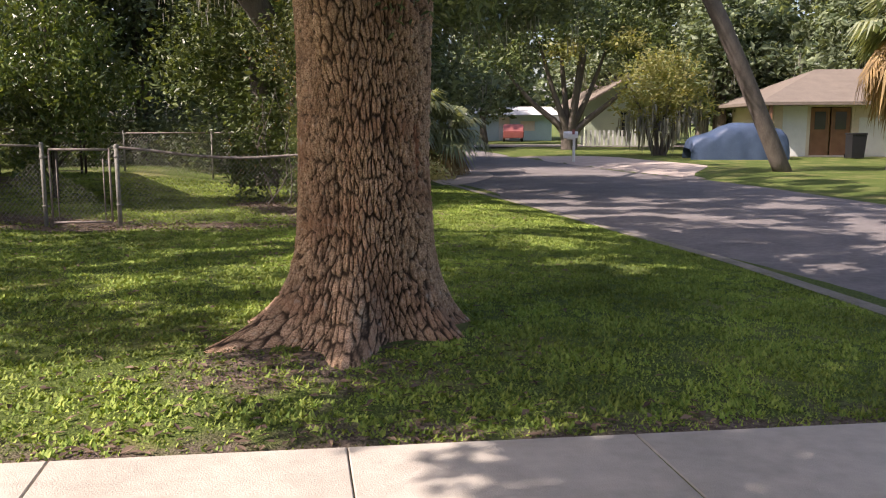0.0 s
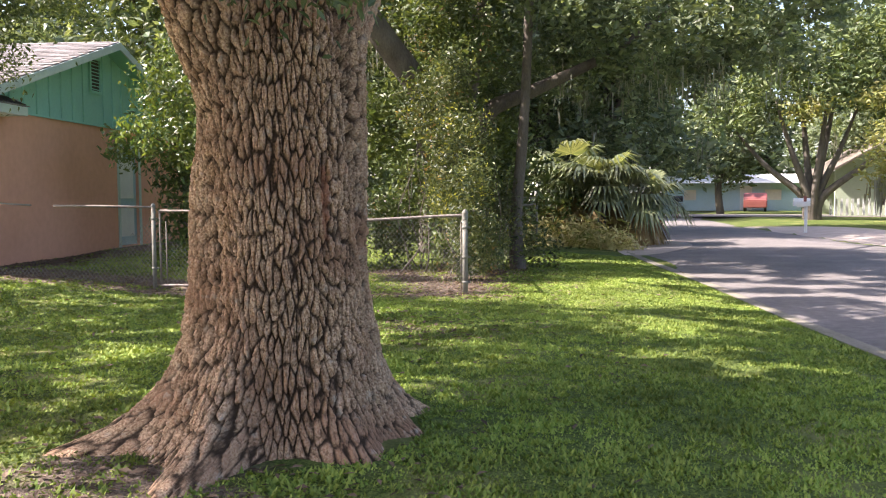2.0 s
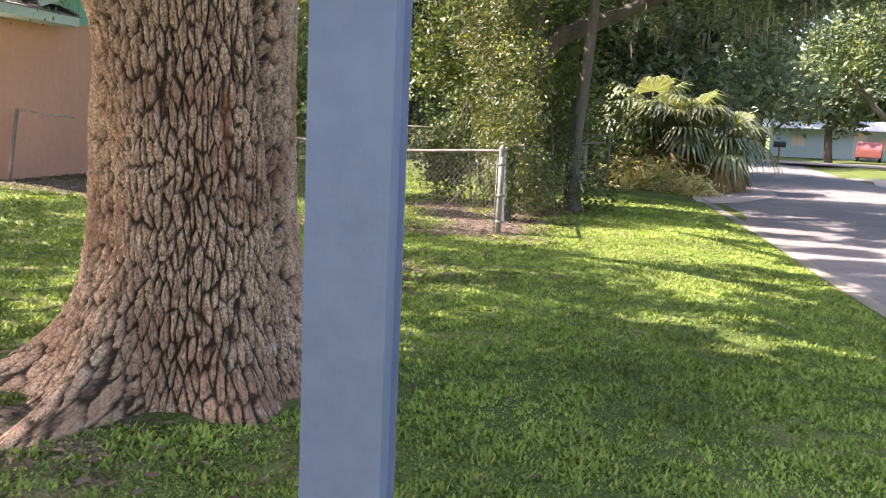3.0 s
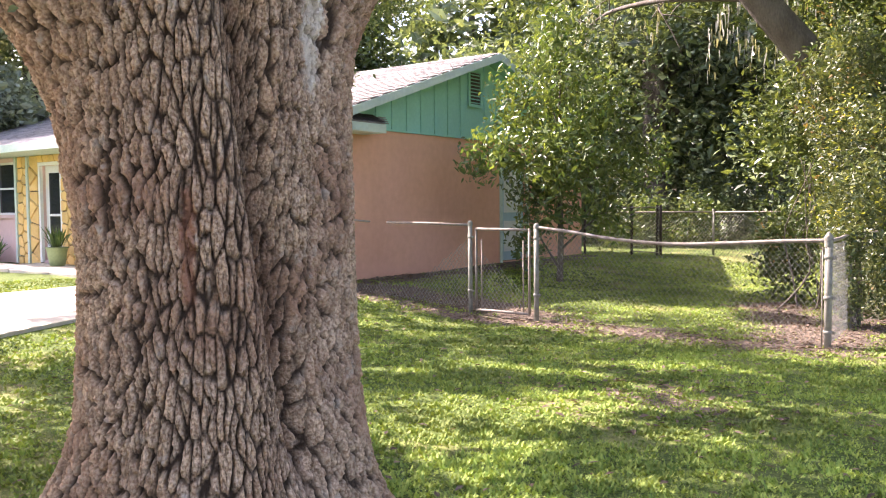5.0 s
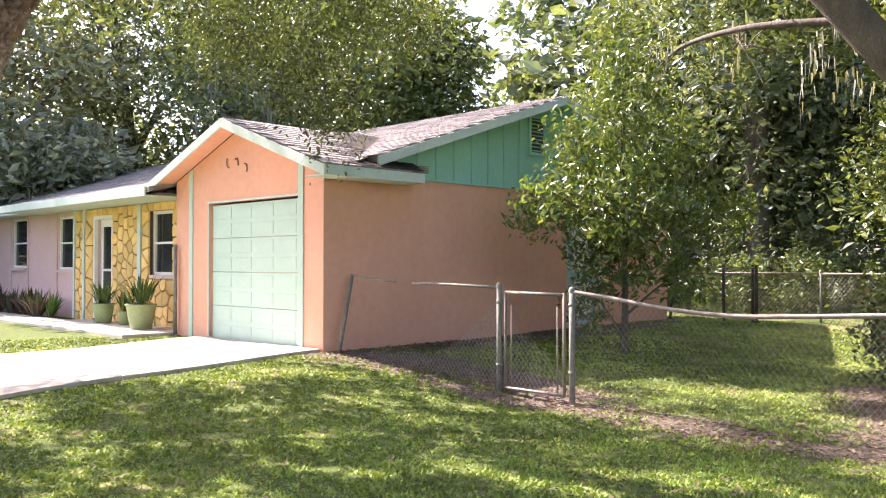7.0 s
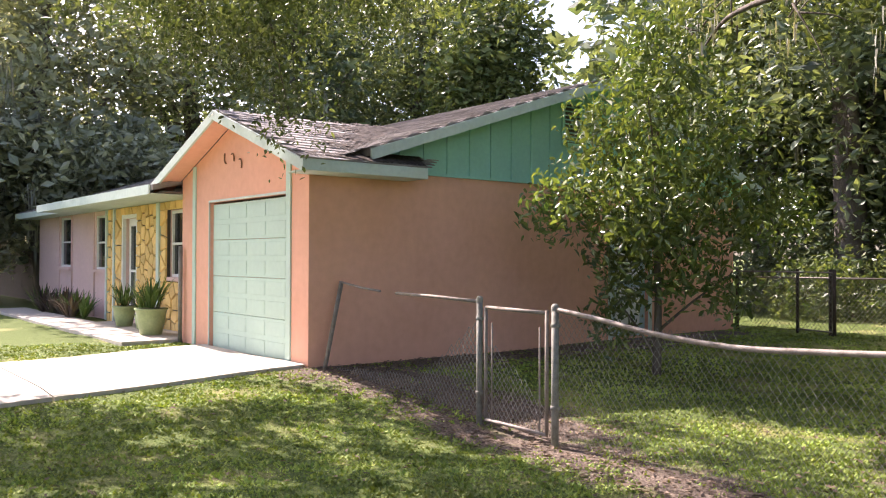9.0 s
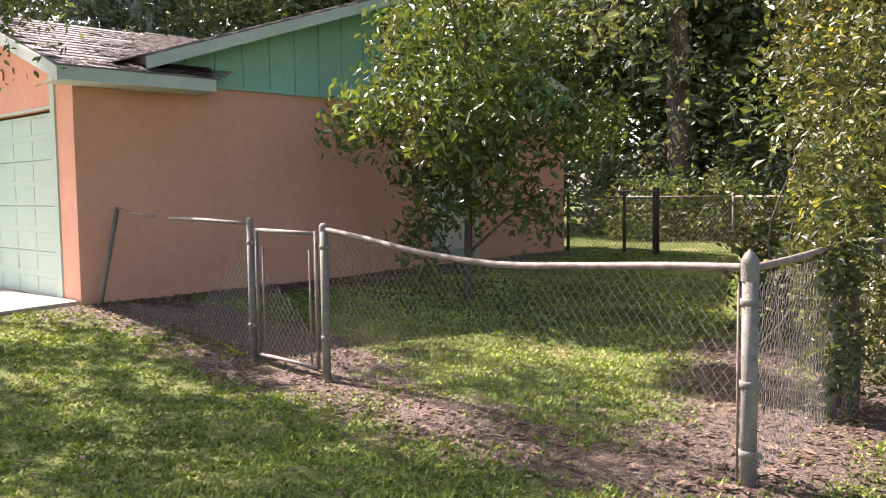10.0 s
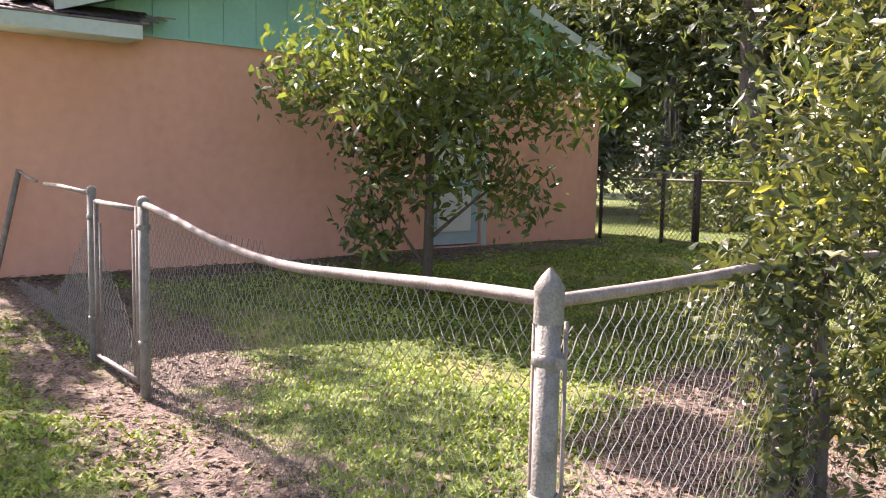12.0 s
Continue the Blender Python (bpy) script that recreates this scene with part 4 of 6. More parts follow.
def wires(a, c, low, top, parent, pitch=0.062, r=0.0016, drop=0.0):
    """Woven wire between two plan points; low and top give the height along it."""
    a, c = np.array(a), np.array(c)
    L = np.linalg.norm(c - a)
    u = (c - a) / L
    side = np.array([-u[1], u[0], 0.0])
    pcs = []
    for sgn in (1, -1):
        s0 = -1.6
        while s0 < L + 1.6:
            s = s0 + sgn * np.arange(0, 30) * pitch / 2 * 1.0
            z = low(0.5) + np.arange(0, 30) * pitch * 0.62
            ok = (s >= 0) & (s <= L)
            zt = np.array([top(min(max(q / L, 0), 1)) for q in s])
            zl = np.array([low(min(max(q / L, 0), 1)) for q in s])
            ok &= (z <= zt) & (z >= zl - 0.03)
            idx = np.where(ok)[0]
            if len(idx) > 1:
                k = idx
                wob = 0.004 * ((-1.0) ** k) * sgn
                p = np.stack([a[0] + u[0] * s[k], a[1] + u[1] * s[k], z[k]], 1) + side * wob[:, None]
                pcs.append(tube_np(p, np.full(len(p), r), 3))
            s0 += pitch
    v, f = join_np(pcs)
    return mesh_np("wire_mesh", v, f, M_wire, parent, "galvanised diamond wire mesh")


gnd = lambda x, y: float(ground_z(x, y))
GP1, GP2, CP = (-5.65, 11.80), (-4.66, 12.00), (-1.315, 12.60)
front_fence = thing("chain_link_fence", "weathered chain-link fence with a bent, sagging top rail", "fence")
post("corner_post", CP[0], CP[1], 0.0, 1.22, 0.036, M_galv, front_fence, "point")
for z in (1.02, 0.62, 0.28):
    clamp_band(CP[0], CP[1], z, 0.039, front_fence)
bar("tension_bar", [(CP[0] - 0.055, CP[1] - 0.01, 0.1), (CP[0] - 0.055, CP[1] - 0.01, 1.12)], 0.007, M_rail, front_fence, 6)
bar("tension_bar", [(CP[0] + 0.0, CP[1] + 0.06, 0.1), (CP[0] + 0.0, CP[1] + 0.06, 1.12)], 0.007, M_rail, front_fence, 6)
post("gate_post", GP1[0], GP1[1], 0.0, 1.33, 0.029, M_galv, front_fence, "dome")
post("gate_post", GP2[0], GP2[1], 0.0, 1.30, 0.032, M_galv, front_fence, "dome")
for z in (1.15, 0.45):
    clamp_band(GP1[0], GP1[1], z, 0.030, front_fence)
    clamp_band(GP2[0], GP2[1], z, 0.033, front_fence)
RAIL = [(0.0, 1.285), (0.14, 1.235), (0.32, 1.155), (0.52, 1.115), (0.71, 1.14), (0.87, 1.17), (1.0, 1.185)]
rail_pts = [(GP2[0] + (CP[0] - GP2[0]) * s, GP2[1] + (CP[1] - GP2[1]) * s, z) for s, z in RAIL]
bar("top_rail", rail_pts, 0.021, M_rail, front_fence, 10, 30, "bent and rusted top rail")
wires(GP2, CP, lambda s: 0.16, lambda s: float(np.interp(s, [q[0] for q in RAIL], [q[1] for q in RAIL])) - 0.01 + 0.085 * max(0.0, 1 - ((s - 0.52) / 0.34) ** 2), front_fence)
# leaning pipe against the house corner and its broken rail
bar("leaning_pipe", [(-8.40, 11.14, 0.28), (-8.49, 11.40, 1.43)], 0.028, M_rail, front_fence, 10, label="leaning rusted pipe")
bar("broken_rail", [(-8.50, 11.40, 1.42), (-7.95, 11.46, 1.37), (-7.5, 11.52, 1.345)], 0.013, M_rail, front_fence, 8)
bar("broken_rail", [(-7.15, 11.57, 1.335), (-6.5, 11.67, 1.33), (-5.65, 11.80, 1.31)], 0.016, M_rail, front_fence, 8)
wires((-8.35, 11.30), GP1, lambda s: 0.32 - 0.14 * s, lambda s: 0.42 + 0.15 * s + 0.62 * max(0, (s - 0.62) / 0.38) ** 1.2, front_fence, r=0.0028)
# side run, under the vines
VP = (-1.74, 14.02)
post("line_post", VP[0], VP[1], 0.0, 1.24, 0.03, M_galv, front_fence)
bar("top_rail", [(CP[0], CP[1], 1.18), ((CP[0] + VP[0]) / 2, (CP[1] + VP[1]) / 2, 1.18), (VP[0], VP[1], 1.20)], 0.02, M_rail, front_fence, 10, 8)
wires(CP, VP, lambda s: 0.14, lambda s: 1.13 + 0.06 * s, front_fence)
post("line_post", -1.9, 17.0, 0.0, 1.24, 0.03, M_galv, front_fence)
post("line_post", -2.1, 20.0, 0.0, 1.24, 0.03, M_galv, front_fence)
bar("top_rail", [(VP[0], VP[1], 1.20), (-1.9, 17.0, 1.2), (-2.1, 20.0, 1.22), (-2.2, 22.6, 1.22)], 0.02, M_rail, front_fence, 8)
wires(VP, (-2.1, 20.0), lambda s: 0.14, lambda s: 1.18, front_fence)

gate = thing("garden_gate", "narrow chain-link gate, closed, with a rusty frame", "gate")
g0 = np.array([GP1[0] + 0.09, GP1[1] + 0.02])
g1 = np.array([GP2[0] - 0.10, GP2[1] - 0.02])
for q in (g0, g1):
    bar("stile", [(q[0], q[1], 0.2), (q[0], q[1], 1.27)], 0.017, M_rail, gate, 8)
bar("stile", [(g1[0] - 0.09, g1[1] - 0.015, 0.2), (g1[0] - 0.09, g1[1] - 0.015, 1.12)], 0.009, M_rail, gate, 6)
bar("stile", [(g0[0] + 0.09, g0[1] + 0.015, 0.2), (g0[0] + 0.09, g0[1] + 0.015, 1.12)], 0.009, M_rail, gate, 6)
bar("rail", [(g0[0], g0[1], 1.26), (g1[0], g1[1], 1.25)], 0.017, M_rail, gate, 8)
bar("rail", [(g0[0], g0[1], 0.21), (g1[0], g1[1], 0.20)], 0.017, M_rail, gate, 8)
wires(g0, g1, lambda s: 0.22, lambda s: 0.95 - 0.55 * s ** 1.5, gate, r=0.0024)

back_fence = thing("chain_link_fence", "chain-link fence along the back of the yard", "fence")
B = [(-10.6, 20.4), (-8.1, 21.5), (-5.9, 21.7), (-2.2, 22.6)]
for x, y in B[1:]:
    post("line_post", x, y, 0.2, 1.42, 0.026, M_galv, back_fence)
for a, c in zip(B, B[1:]):
    bar("top_rail", [(*a, 1.38), (*c, 1.38)], 0.018, M_rail, back_fence, 8)
    wires(a, c, lambda s: 0.34, lambda s: 1.38, back_fence, 0.075, 0.0035)
back_gate = thing("garden_gate", "dark wire gate beside the rear corner of the house", "gate")
c0 = hw(0.06, 9.05)
for q in (c0, (-9.35, 20.15), (-8.62, 20.1), (-8.5, 20.05)):
    bar("stile", [(q[0], q[1], 0.3), (q[0], q[1], 1.55)], 0.03, M_fencewood, back_gate, 8)
bar("rail", [(c0[0], c0[1], 1.5), (-8.5, 20.05, 1.5)], 0.015, M_rail, back_gate, 6)
bar("rail", [(-9.35, 20.15, 0.5), (-8.5, 20.05, 0.5)], 0.015, M_rail, back_gate, 6)
wires(c0, (-8.5, 20.05), lambda s: 0.45, lambda s: 1.48, back_gate, 0.075, 0.0025)

# ---------------------------------------------------------------- roadside sign post
sign = thing("sign_post", "blue-grey painted steel channel post", "post", (2.115, 2.77, 0.0), 20)
bm = bmesh.new()
W_, D_, T_, E_ = 0.0245, 0.022, 0.003, 0.004
prof = [(-W_, -D_), (W_, -D_), (W_, D_ - T_), (W_ + E_, D_ - T_), (W_ + E_, D_), (W_ - T_, D_), (W_ - T_, -D_ + T_), (-W_ + T_, -D_ + T_), (-W_ + T_, D_), (-W_ - E_, D_), (-W_ - E_, D_ - T_), (-W_, D_ - T_)]
prism(bm, [(x, y, -0.2) for x, y in prof], (0, 0, 3.1))
part("channel", bm, M_post, sign)

# ---------------------------------------------------------------- trees and shrubs
def foliage(parent, name, blobs, twigs, per, size, material, spread=0.22, fill=0.55, aspect=0.42, droop=0.3, sag=0.12, label="", fine=False):
    C = clumps(blobs, twigs, per, spread, fill, sag)
    v, f = leaves_np(C, size, aspect, droop, fine=fine)
    inv = np.array(parent.matrix_world.inverted())
    v = v @ inv[:3, :3].T + inv[:3, 3]
    return mesh_np(name, v, f, material, parent, label)


def limb(parent, pts, radii, material=None, sides=9, n=14, name="limb"):
    inv = parent.matrix_world.inverted()
    return bar(name, [tuple(inv @ Vector(p)) for p in pts], radii, material or M_bark2, parent, sides, n)


def moss(parent, blobs, count, length=0.7, width=0.10):
    C = clumps(blobs, count // 9, 9, 0.12, 0.5, 0.3)
    v, f = hang_np(C, length, width)
    inv = np.array(parent.matrix_world.inverted())
    v = v @ inv[:3, :3].T + inv[:3, 3]
    return tagged(mesh_np("hanging_moss", v, f, L_moss, parent, "grey-green hanging moss"), kind="stuff")


# crown of the big oak
OAK_CROWN = [(-2.6, 1.6, 6.8, 2.4, 2.3, 1.0), (-5.6, 2.9, 6.8, 1.6, 1.6, 0.8), (-8.6, 4.4, 6.2, 1.9, 1.9, 0.9), (-5.4, 7.2, 6.6, 2.3, 2.1, 1.0),
             (-9.6, 7.4, 6.0, 1.7, 1.7, 0.8), (-2.2, 8.4, 7.2, 2.2, 2.2, 1.0), (0.0, 5.5, 8.6, 2.8, 2.8, 1.3), (3.0, 8.8, 7.4, 2.4, 2.4, 1.0), (4.6, 11.6, 7.2, 2.0, 2.2, 0.9),
             (-4.2, 3.2, 6.0, 2.2, 1.9, 0.7), (-3.0, 4.8, 6.4, 1.8, 1.6, 0.7), (2.6, 2.4, 7.2, 2.4, 2.3, 1.0), (3.8, -1.2, 7.2, 2.3, 2.2, 1.0), (-1.2, -1.6, 7.2, 2.3, 2.2, 1.0), (-5.0, -2.0, 7.0, 2.3, 2.2, 1.0), (-11.4, 6.4, 6.2, 1.6, 1.7, 0.8), (-12.0, 8.6, 6.2, 1.2, 1.3, 0.7), (-11.2, 3.6, 6.4, 1.6, 1.6, 0.8), (1.5, 12.5, 7.0, 2.0, 2.0, 0.8), (4.4, 14.8, 7.0, 1.8, 1.8, 0.8), (-10.6, 10.6, 6.9, 1.7, 0.9, 0.4), (-7.0, 9.2, 6.6, 1.4, 1.0, 0.5)]
foliage(oak, "crown", OAK_CROWN, 1060, 58, 0.155, L_oak, 0.175, 0.1, 0.5)
# extra unseen leaf clumps, added to the crown to deepen the lawn's shade
SHADE_BLOBS = [(-4.8, 2.4, 6.6, 1.7, 1.5, 0.5), (-3.4, 5.4, 6.7, 1.6, 1.6, 0.5), (-5.2, 5.0, 6.5, 1.6, 1.4, 0.5), (-2.9, 3.4, 6.9, 1.5, 1.4, 0.5), (-3.6, 1.3, 6.9, 1.4, 1.1, 0.5), (-1.8, 1.8, 7.0, 1.3, 1.2, 0.5), (-5.6, 3.8, 6.6, 1.1, 1.0, 0.5), (-3.8, -0.3, 6.9, 1.4, 0.9, 0.5), (-1.8, 0.1, 7.0, 1.3, 0.9, 0.5), (-5.0, 0.9, 6.8, 0.9, 0.6, 0.4)]
foliage(oak, "crown", SHADE_BLOBS, 340, 56, 0.2, L_oak, 0.2, 0.1, 0.5)
# unseen leaf sprays added overhead to dapple the lawn, trunk foot and street
hr = random.Random(21)


def boughs(count, x0, x1, y0, y1, z0, z1):
    """Small flat sprays of leaves with gaps between them."""
    return [(hr.uniform(x0, x1), hr.uniform(y0, y1), hr.uniform(z0, z1), hr.uniform(0.3, 0.7), hr.uniform(0.12, 0.3), 0.1) for k in range(count)]


LAWN_BOUGHS = boughs(60, -12.2, -5.6, 3.2, 9.6, 6.4, 7.0)
BASE_BOUGHS = boughs(12, -7.0, -5.3, 2.7, 4.3, 6.4, 6.8)
STREET_BOUGHS = boughs(46, -5.0, 2.5, 1.2, 9.0, 7.2, 8.2) + boughs(70, -3.2, 3.2, 9.0, 20.0, 7.2, 8.2) + boughs(40, -2.0, 3.0, 20.0, 32.0, 7.4, 8.6) + boughs(40, -5.6, -2.4, 5.0, 18.0, 7.3, 7.9)
foliage(oak, "shade_boughs", LAWN_BOUGHS, 220, 34, 0.17, L_oak, 0.11, 0.1, 0.5)
foliage(oak, "shade_boughs", BASE_BOUGHS, 90, 34, 0.17, L_oak, 0.13, 0.1, 0.5)
foliage(oak, "shade_boughs", STREET_BOUGHS, 1400, 34, 0.17, L_oak, 0.12, 0.1, 0.5)
foliage(oak, "shade_boughs", boughs(56, -5.0, -1.6, 5.5, 22.0, 7.3, 7.9), 460, 34, 0.17, L_oak, 0.12, 0.1, 0.5)
foliage(oak, "shade_boughs", boughs(7, -9.6, -8.2, 11.4, 12.6, 6.9, 7.2), 40, 34, 0.17, L_oak, 0.12, 0.1, 0.5)
DROOP = [(-6.75, 10.25, 3.4, 0.35, 0.4, 0.32), (-7.0, 10.0, 4.0, 0.8, 0.7, 0.45), (-5.9, 9.8, 4.2, 0.7, 0.6, 0.5), (-7.9, 9.4, 4.4, 0.9, 0.7, 0.5), (-6.6, 11.0, 4.5, 0.5, 0.9, 0.35), (-6.9, 9.4, 4.7, 0.6, 0.8, 0.4), (-6.2, 10.4, 4.9, 0.9, 1.0, 0.35)]
foliage(oak, "drooping_foliage", DROOP, 700, 18, 0.06, L_oak, 0.10, 0.1, 0.42, 0.7, 0.25, fine=True)
limb(oak, [(-5.4, 8.6, 6.3), (-6.3, 9.6, 5.2), (-6.7, 10.2, 3.3)], [0.04, 0.02, 0.005])
limb(oak, [(-6.0, 9.2, 5.6), (-6.8, 9.6, 4.8), (-7.8, 9.5, 4.3)], [0.025, 0.015, 0.005])
limb(oak, [(-6.1, 9.4, 5.4), (-6.3, 10.3, 4.9), (-6.6, 11.3, 4.5)], [0.022, 0.014, 0.005])
FRONT = [(-0.55, 3.9, 3.35, 0.9, 0.5, 0.45), (0.5, 4.5, 3.3, 0.6, 0.5, 0.4)]
foliage(oak, "low_foliage", FRONT, 90, 14, 0.08, L_oak, 0.12, 0.2, 0.4, 0.8, 0.2, fine=True)
SPRAY = [(0.14, 4.85, 2.52, 0.4, 0.28, 0.24), (-0.1, 4.7, 2.78, 0.42, 0.3, 0.25), (0.3, 4.9, 2.75, 0.35, 0.3, 0.25)]
foliage(oak, "low_foliage", SPRAY, 120, 14, 0.055, L_oak, 0.07, 0.1, 0.42, 0.8, 0.1, fine=True)
limb(oak, [(-0.2, 5.3, 3.3), (0.0, 4.95, 2.95), (0.15, 4.8, 2.4)], [0.03, 0.015, 0.005], M_bark2)
limb(oak, [(-0.6, 5.3, 3.4), (-0.5, 4.4, 3.75), (-0.5, 3.6, 3.6)], [0.08, 0.05, 0.02], M_bark)

# young broad-leaved tree beside the house wall
T3 = (-6.95, 15.0)
sap = thing("young_tree", "young broad-leaved tree with glossy green leaves", "tree", (T3[0], T3[1], gnd(*T3)))
limb(sap, [(T3[0], T3[1], gnd(*T3) - 0.05), (T3[0] + 0.03, T3[1], 1.2), (T3[0] - 0.03, T3[1] + 0.02, 2.6), (T3[0] + 0.05, T3[1], 4.1)], [0.06, 0.045, 0.03, 0.01], name="trunk")
SAP = [(-6.9, 15.0, 2.6, 1.25, 1.25, 0.75), (-6.9, 15.0, 3.45, 1.05, 1.05, 0.75), (-6.9, 15.0, 4.25, 0.65, 0.65, 0.7), (-6.95, 14.95, 1.75, 0.8, 0.85, 0.5),
       (-7.15, 14.5, 1.05, 0.28, 0.3, 0.32), (-7.55, 13.95, 2.5, 0.5, 0.5, 0.42), (-6.05, 16.0, 2.35, 0.5, 0.5, 0.45), (-6.25, 14.3, 2.3, 0.5, 0.5, 0.45), (-7.5, 15.7, 2.6, 0.45, 0.5, 0.5), (-6.45, 15.75, 1.35, 0.35, 0.35, 0.3)]
for b in SAP + [(-7.4, 15.2, 3.3), (-6.4, 14.4, 3.4)]:
    limb(sap, [(T3[0], T3[1], b[2] - 0.55), ((T3[0] + b[0]) / 2, (T3[1] + b[1]) / 2, b[2] - 0.15), (b[0] + 0.02, b[1], b[2] + 0.2)], [0.024, 0.015, 0.006], sides=6, n=7, name="branch")
foliage(sap, "crown", SAP, 1200, 9, 0.108, L_sap, 0.12, 0.35, 0.40, 0.6, 0.1, fine=True)

# tangled shrubs and vines over the side fence
vine = thing("vine_thicket", "dense thicket of vines and saplings over the fence", "shrub", (-3.2, 16.4, 0.1))
VINE = [(-3.0, 16.8, 4.9, 1.0, 0.9, 0.8), (-3.5, 16.9, 3.6, 0.45, 0.45, 0.7), (-2.2, 16.3, 4.3, 0.6, 0.6, 0.7)]
for k in range(13):
    VINE.append((rng.uniform(-3.9, -2.3), rng.uniform(15.9, 17.0), rng.uniform(0.5, 3.6), rng.uniform(0.22, 0.45), rng.uniform(0.22, 0.42), rng.uniform(0.25, 0.6)))
foliage(vine, "leaf_mass", VINE, 950, 12, 0.10, L_mid, 0.15, 0.2, 0.45, 0.35, 0.12, fine=True)
VINE2 = [(-1.7, 14.3, 1.75, 0.32, 0.4, 0.4), (-2.0, 15.0, 2.4, 0.5, 0.5, 0.55), (-2.2, 15.1, 1.5, 0.4, 0.4, 0.35), (-2.8, 15.9, 3.1, 0.55, 0.55, 0.6), (-1.85, 16.3, 1.1, 0.5, 0.6, 0.7), (-2.4, 15.6, 1.9, 0.4, 0.5, 0.5), (-2.3, 15.2, 3.5, 0.4, 0.4, 0.4), (-1.9, 15.6, 0.5, 0.4, 0.6, 0.35), (-1.6, 14.6, 0.8, 0.3, 0.4, 0.45)]
foliage(vine, "vine_leaves", VINE2, 1750, 11, 0.066, L_vine, 0.11, 0.3, 0.38, 0.45, 0.12, fine=True, label="bright yellow-green vine leaves")
foliage(vine, "post_creeper", [(-1.76, 14.02, 0.75, 0.13, 0.15, 0.62), (-1.72, 13.9, 1.2, 0.2, 0.3, 0.16)], 150, 12, 0.06, L_vine, 0.06, 0.3, 0.5)
foliage(vine, "withered_leaves", VINE2 + VINE[:9], 70, 10, 0.08, L_dead, 0.13, 0.3, 0.4, label="withered brown leaves")
foliage(vine, "yellow_leaves", VINE2[:5], 110, 9, 0.07, L_gold, 0.11, 0.5, 0.4, label="yellowing vine leaves")
for k in range(16):
    x, y = -3.4 + 1.9 * rng.random(), 15.0 + 1.9 * rng.random()
    p, pts = np.array([x, y, 0.05]), []
    for q in range(5):
        pts.append(tuple(p))
        p = p + np.array([rng.normal() * 0.16, rng.normal() * 0.14, 0.35 + 0.3 * rng.random()])
    limb(vine, pts, [0.016, 0.012, 0.009, 0.006, 0.003], sides=6, n=12, name="stem")
for k in range(5):
    limb(vine, [(-1.85 + rng.normal() * 0.05, 14.3 + rng.normal() * 0.05, 0.05), (-1.8 + rng.normal() * 0.06, 14.25, 0.7), (-1.78 + rng.normal() * 0.08, 14.15, 1.25)], [0.03, 0.025, 0.012], sides=6, n=7, name="stem")

# oak leaning over the thicket
lean_tree = thing("leaning_oak", "leaning oak with mossy limbs behind the fence", "tree", (-2.9, 16.8, 0.1))
limb(lean_tree, [(-2.75, 17.4, 0.0), (-2.7, 17.2, 1.6), (-3.0, 16.6, 3.0), (-3.75, 15.9, 4.3), (-4.8, 15.0, 6.0), (-6.0, 14.0, 7.6)], [0.32, 0.27, 0.26, 0.23, 0.19, 0.12], name="trunk", n=24, sides=14)
limb(lean_tree, [(-2.8, 17.3, 1.8), (-2.2, 17.4, 3.0), (-1.4, 17.6, 3.4), (0.1, 18.3, 4.2), (1.2, 19.0, 5.2)], [0.17, 0.17, 0.13, 0.08, 0.03], sides=12)
limb(lean_tree, [(-2.6, 17.3, 2.4), (-2.4, 17.4, 4.5), (-2.0, 17.6, 7.0)], [0.18, 0.15, 0.08])
limb(lean_tree, [(-3.9, 15.8, 4.5), (-5.2, 15.6, 4.7), (-6.6, 15.9, 4.8), (-7.6, 16.4, 4.7)], [0.06, 0.045, 0.03, 0.012])
for k in range(14):
    o = np.array([-4.6 - 2.9 * rng.random(), 15.6 + 0.6 * rng.random(), 4.62 + 0.15 * rng.random()])
    d = rng.normal(size=3) * [0.5, 0.4, 0.3]
    limb(lean_tree, [tuple(o), tuple(o + d * 0.6 + [0, 0, 0.06]), tuple(o + d)], [0.014, 0.009, 0.004], sides=5, n=5, name="bare_twig")
LEANB = [(-3.0, 17.6, 7.4, 2.2, 2.0, 1.2), (-0.4, 18.6, 5.6, 1.9, 1.6, 1.2), (2.2, 19.6, 5.2, 1.7, 1.6, 1.2), (-7.4, 18.6, 6.4, 1.5, 1.5, 1.2), (-5.0, 19.2, 5.8, 1.8, 1.6, 1.4), (0.9, 17.2, 6.6, 1.6, 1.6, 1.0), (2.0, 15.2, 7.0, 1.6, 1.6, 0.8), (1.6, 22.4, 6.6, 1.9, 1.9, 0.9), (0.2, 26.5, 7.2, 2.0, 2.0, 1.0), (3.4, 24.6, 7.0, 1.6, 1.6, 0.8), (-0.6, 31.0, 7.6, 2.2, 2.2, 1.1), (1.6, 16.2, 4.5, 1.4, 1.1, 0.5), (3.6, 17.2, 4.8, 1.3, 1.1, 0.5), (-0.5, 16.0, 4.9, 1.2, 1.0, 0.5), (0.0, 18.2, 4.1, 1.2, 0.9, 0.5), (1.6, 18.8, 4.3, 1.3, 0.9, 0.6), (3.2, 20.4, 4.6, 1.3, 1.0, 0.7), (-1.4, 19.4, 4.4, 1.1, 0.9, 0.7), (1.0, 21.6, 4.4, 1.4, 1.0, 0.8)]
foliage(lean_tree, "crown", [b for b in LEANB if b[0] < -1.5], 260, 38, 0.15, L_oak, 0.16, 0.15, 0.5)
foliage(lean_tree, "crown", [b for b in LEANB if b[0] >= -1.5], 780, 38, 0.15, L_far, 0.16, 0.15, 0.5)
